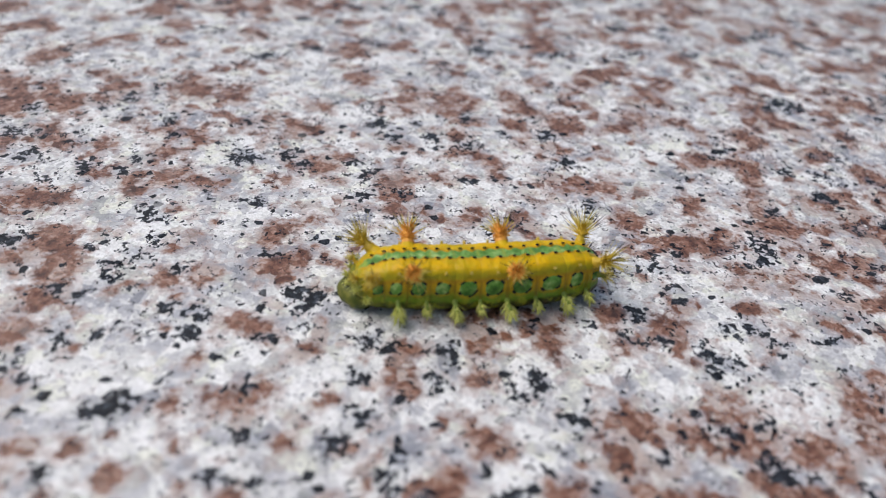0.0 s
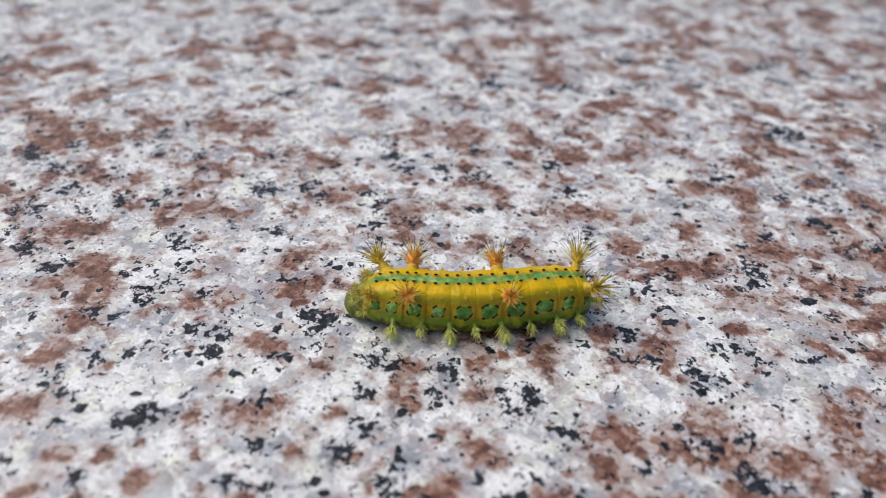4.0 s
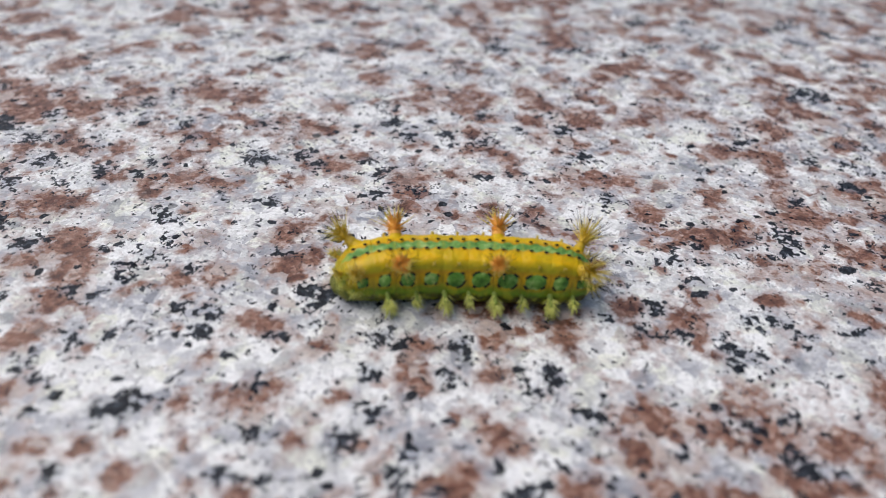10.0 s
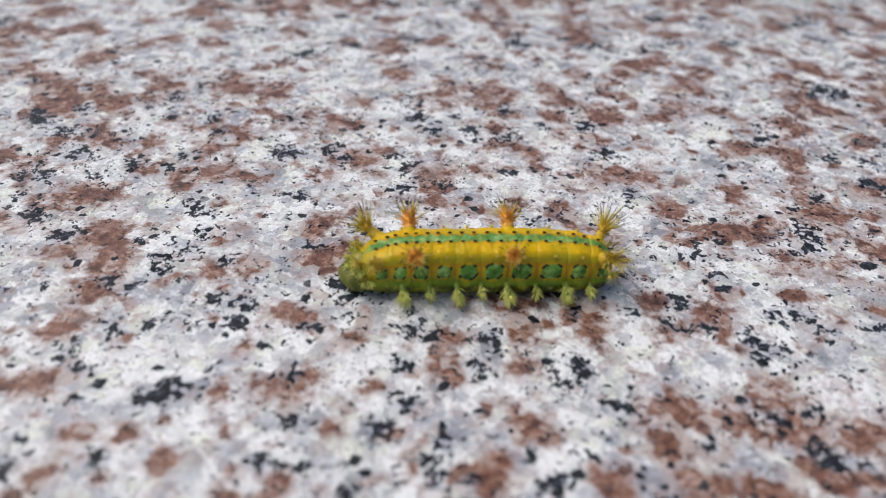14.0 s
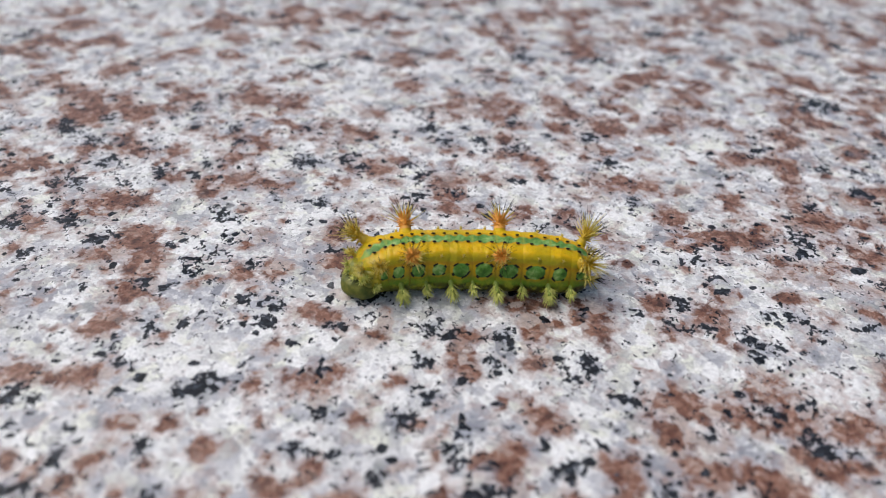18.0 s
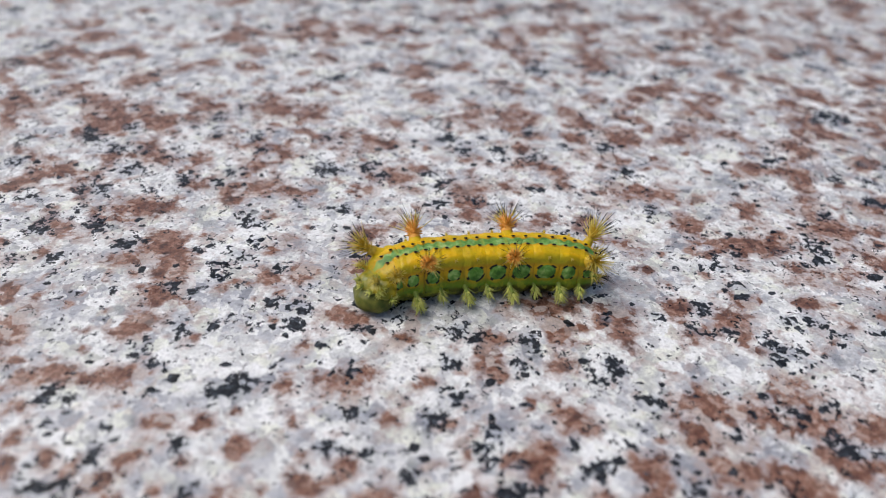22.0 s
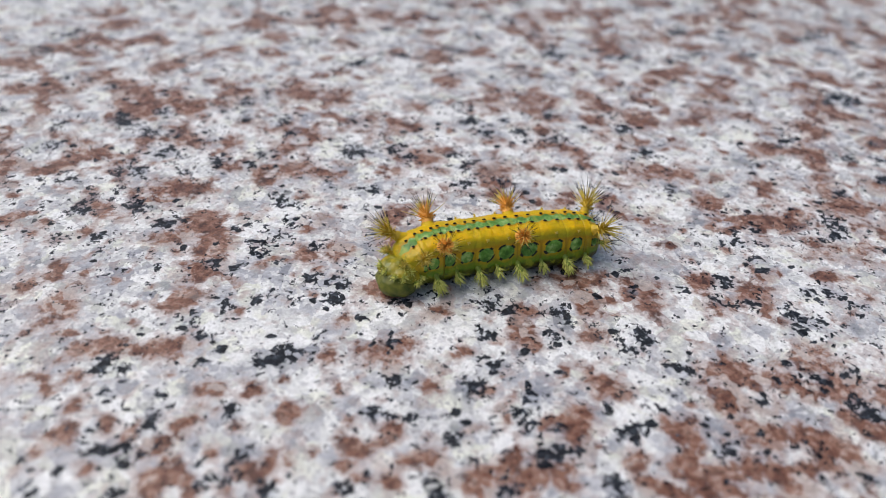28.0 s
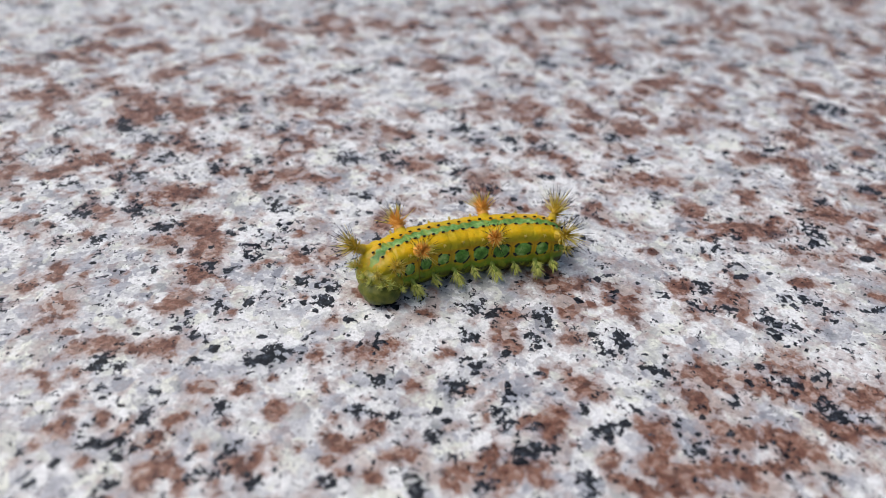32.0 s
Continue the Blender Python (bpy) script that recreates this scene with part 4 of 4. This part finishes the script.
        tuft_on(seg[9], mid[9], 24.4, 82 * sgn, 1.8, "tail_bristle", "stout black tail bristles", seed=77 + sgn, stalk=0.5, thick=0.2, length=1.9, count=7, open_deg=16,
                flesh=OCHRE, spine=BLACK, tips=1.0)
        tuft_on(seg[0], mid[0], 1.7, 72 * sgn, -0.7, "collar_tuft", "small lime tuft on the collar", seed=57 + sgn, stalk=0.55, thick=0.26, length=0.85, count=24, open_deg=70,
                flesh=LIME, spine=PALE_LIME, tips=0.25)
        tuft_on(seg[0], mid[0], 1.5, 38 * sgn, -0.9, "collar_tuft", "small lime tuft on the collar", seed=97 + sgn, stalk=0.6, thick=0.24, length=0.9, count=24, open_deg=70,
                flesh=OCHRE, spine=STRAW, tips=0.25)
        tuft_on(seg[0], mid[0], 2.4, 100 * sgn, -0.3, "collar_tuft", "small lime tuft on the collar", seed=67 + sgn, stalk=0.5, thick=0.22, length=0.7, count=18, open_deg=66,
                flesh=LIME, spine=PALE_LIME, tips=0.1)
    front_end = part("head", head_capsule(), larva, "smooth olive-green head drawn in under the collar")
    collar = part("collar", collar_fold(), front_end, "yellow-olive fold of skin over the head")
    collar.location = (0.65 * MM, 0.25 * MM, 0.65 * MM)
    for sgn in (1, -1):
        for x, y, z, size in ((-0.35, 1.3, 1.35, 0.9), (0.5, 2.0, 0.6, 0.8), (-0.75, 0.55, 1.25, 0.75)):
            way = Vector((x - 0.9, -y * sgn, z - 0.2)).normalized()
            me = spine_tuft(Vector((x, -y * sgn, z)), way, stalk=0.45 * size, thick=0.22, length=0.85 * size, count=22, open_deg=72, flesh=LIME, spine=PALE_LIME, tips=0.2, seed=int(110 + 9 * x + sgn))
            part("collar_tuft", me, front_end, "small lime tuft on the collar")
    return front_end


head = build_larva()


# ---- what moves ----
def motions():
    """The larva creeps along and bends: seconds, middle x and y in mm, heading, bend, curl and sway in degrees, stretch, uneven stretch."""
    gait = [
        (0, 3.20, 7.24, 9.3, 10.6, 2.1, -0.6, 1.009, 0.034),
        (1, 3.02, 7.17, 8.9, 10.3, 0.5, -1.0, 1.026, 0.035),
        (2, 2.80, 7.07, 9.4, 10.7, -0.4, -1.1, 1.047, 0.031),
        (2.5, 2.80, 7.04, 9.0, 11.4, -1.4, -1.5, 1.049, 0.030),
        (4.5, 2.89, 6.80, 2.9, 22.3, -15.2, -1.4, 1.010, 0.058),
        (5, 2.89, 6.76, 3.4, 21.6, -14.6, -1.0, 1.012, 0.055),
        (6, 2.72, 6.71, 5.5, 17.3, -10.3, -1.1, 1.021, 0.047),
        (7, 2.57, 6.81, 3.8, 7.6, -11.6, -0.6, 1.022, -0.007),
        (8, 2.13, 7.04, 4.0, -0.3, -11.6, 2.4, 1.011, -0.039),
        (9, 1.55, 7.22, 4.3, -4.7, -5.0, 2.1, 1.001, -0.037),
        (10, 1.20, 7.55, 3.2, -7.8, 5.0, 1.6, 1.005, -0.043),
        (11, 0.91, 7.73, 0.6, -4.1, 6.9, 1.2, 1.014, -0.027),
        (12, 0.43, 7.55, 0.4, -1.3, 6.0, -0.2, 1.043, -0.018),
        (13, -0.07, 7.52, 4.7, -4.1, 6.7, -0.8, 1.046, 0.025),
        (14, -0.51, 7.63, 4.5, -2.9, -3.7, -1.7, 1.024, 0.067),
        (15, -1.01, 8.12, 4.8, -14.1, -5.3, 1.4, 1.031, 0.011),
        (15.5, -1.19, 8.22, 5.1, -17.4, -4.1, 2.4, 1.030, -0.005),
        (17.5, -2.50, 8.30, 4.4, -12.6, 3.4, -0.3, 1.013, 0.010),
        (18, -2.66, 8.14, 3.9, -10.2, 2.0, -0.1, 1.011, 0.021),
        (19, -3.06, 7.74, 2.6, -4.5, -2.4, -0.8, 1.008, 0.046),
        (20, -3.38, 7.64, 3.8, -1.4, -5.2, -0.8, 0.999, 0.067),
        (21, -3.69, 7.70, 5.7, -1.6, -10.7, -1.0, 0.995, 0.071),
        (22, -4.10, 8.26, 8.6, -11.8, -6.5, 0.6, 1.018, 0.010),
        (23, -4.53, 8.64, 10.7, -18.4, 1.9, 1.4, 1.029, -0.040),
        (24, -5.02, 8.59, 11.4, -17.6, 3.5, 0.9, 1.024, -0.034),
        (25, -5.49, 8.21, 11.8, -13.5, 3.6, 1.3, 1.012, -0.010),
        (25.5, -5.65, 7.98, 12.1, -10.7, 2.2, 0.8, 1.004, 0.014),
        (27.5, -6.59, 7.02, 16.7, -3.8, 1.3, -0.8, 0.954, 0.105),
        (28, -6.62, 7.07, 17.0, -4.2, 0.9, -1.0, 0.962, 0.102),
        (29, -6.74, 7.23, 16.9, -6.5, -1.0, -0.7, 0.980, 0.077),
        (30, -6.94, 7.48, 17.7, -10.4, -2.0, 0.8, 0.979, 0.033),
        (31, -7.41, 7.75, 20.0, -16.3, 1.7, 1.7, 0.994, -0.011),
        (32, -7.75, 7.67, 20.3, -17.1, 4.3, 0.6, 0.991, -0.031),
    ]
    # how far the head is put out, and turned towards one side, in mm: seconds, forward, aside
    reach = [(0, 0.2, 0.8), (2, 0.1, 0.9), (6, 0.5, 1.0), (9, -0.7, 0.3), (11.5, -0.5, 0.1), (13, 0.25, 0.2), (14, 0.8, 0.3), (15, 0.5, 0.6), (20, 0.6, 2.1), (22, 0.5, 2.2), (23, 0.3, 1.6), (25.5, 0.0, 1.7), (27.5, 1.6, 2.1), (28.2, 1.5, 2.2),
             (29, 0.3, 2.5), (32, 0.0, 2.2)]
    nod = []
    grid = np.linspace(-14, 14, 57)
    whole, pieces = [], [[] for _ in SEGMENTS]
    for t, x0, y0, heading, bend, curl, sway, stretch, uneven in gait:
        g = grid / 12.0
        s = grid * (stretch + uneven * g)
        turn = np.radians(bend * g + curl * (g * g - 0.33) + sway * (g ** 3 - 0.6 * g))
        half = (turn[1:] + turn[:-1]) / 2
        px = np.concatenate([[0], np.cumsum(np.diff(s) * np.cos(half))])
        py = np.concatenate([[0], np.cumsum(np.diff(s) * np.sin(half))])
        px, py = px - px[28], py - py[28]
        whole.append((t, pose(x0 * MM, y0 * MM, 0, 0, 0, heading)))
        out, aside = (float(np.interp(t, [r[0] for r in reach], [r[k] for r in reach])) for k in (1, 2))
        at = 1.9 - out - MIDDLE
        ang = float(np.interp(at, grid, turn))
        hx, hy = float(np.interp(at, grid, px)), float(np.interp(at, grid, py))
        nod.append((t, pose((hx + aside * math.sin(ang)) * MM, (hy - aside * math.cos(ang)) * MM, 1.18 * MM, 0, 0, math.degrees(ang) + aside * 14)))
        for rows, (seg, centre) in zip(pieces, SEGMENTS):
            at = centre - MIDDLE
            more = aside * 9 if centre < 3 else 0
            down = aside * (0.3 if centre < 3 else 0.08 if centre < 6 else 0)
            rows.append((t, pose(np.interp(at, grid, px) * MM, (np.interp(at, grid, py) - down) * MM, 0, 0, 0, math.degrees(np.interp(at, grid, turn)) + more)))
    walk(larva, whole)
    walk(head, nod)
    for rows, (seg, centre) in zip(pieces, SEGMENTS):
        walk(seg, rows)


motions()
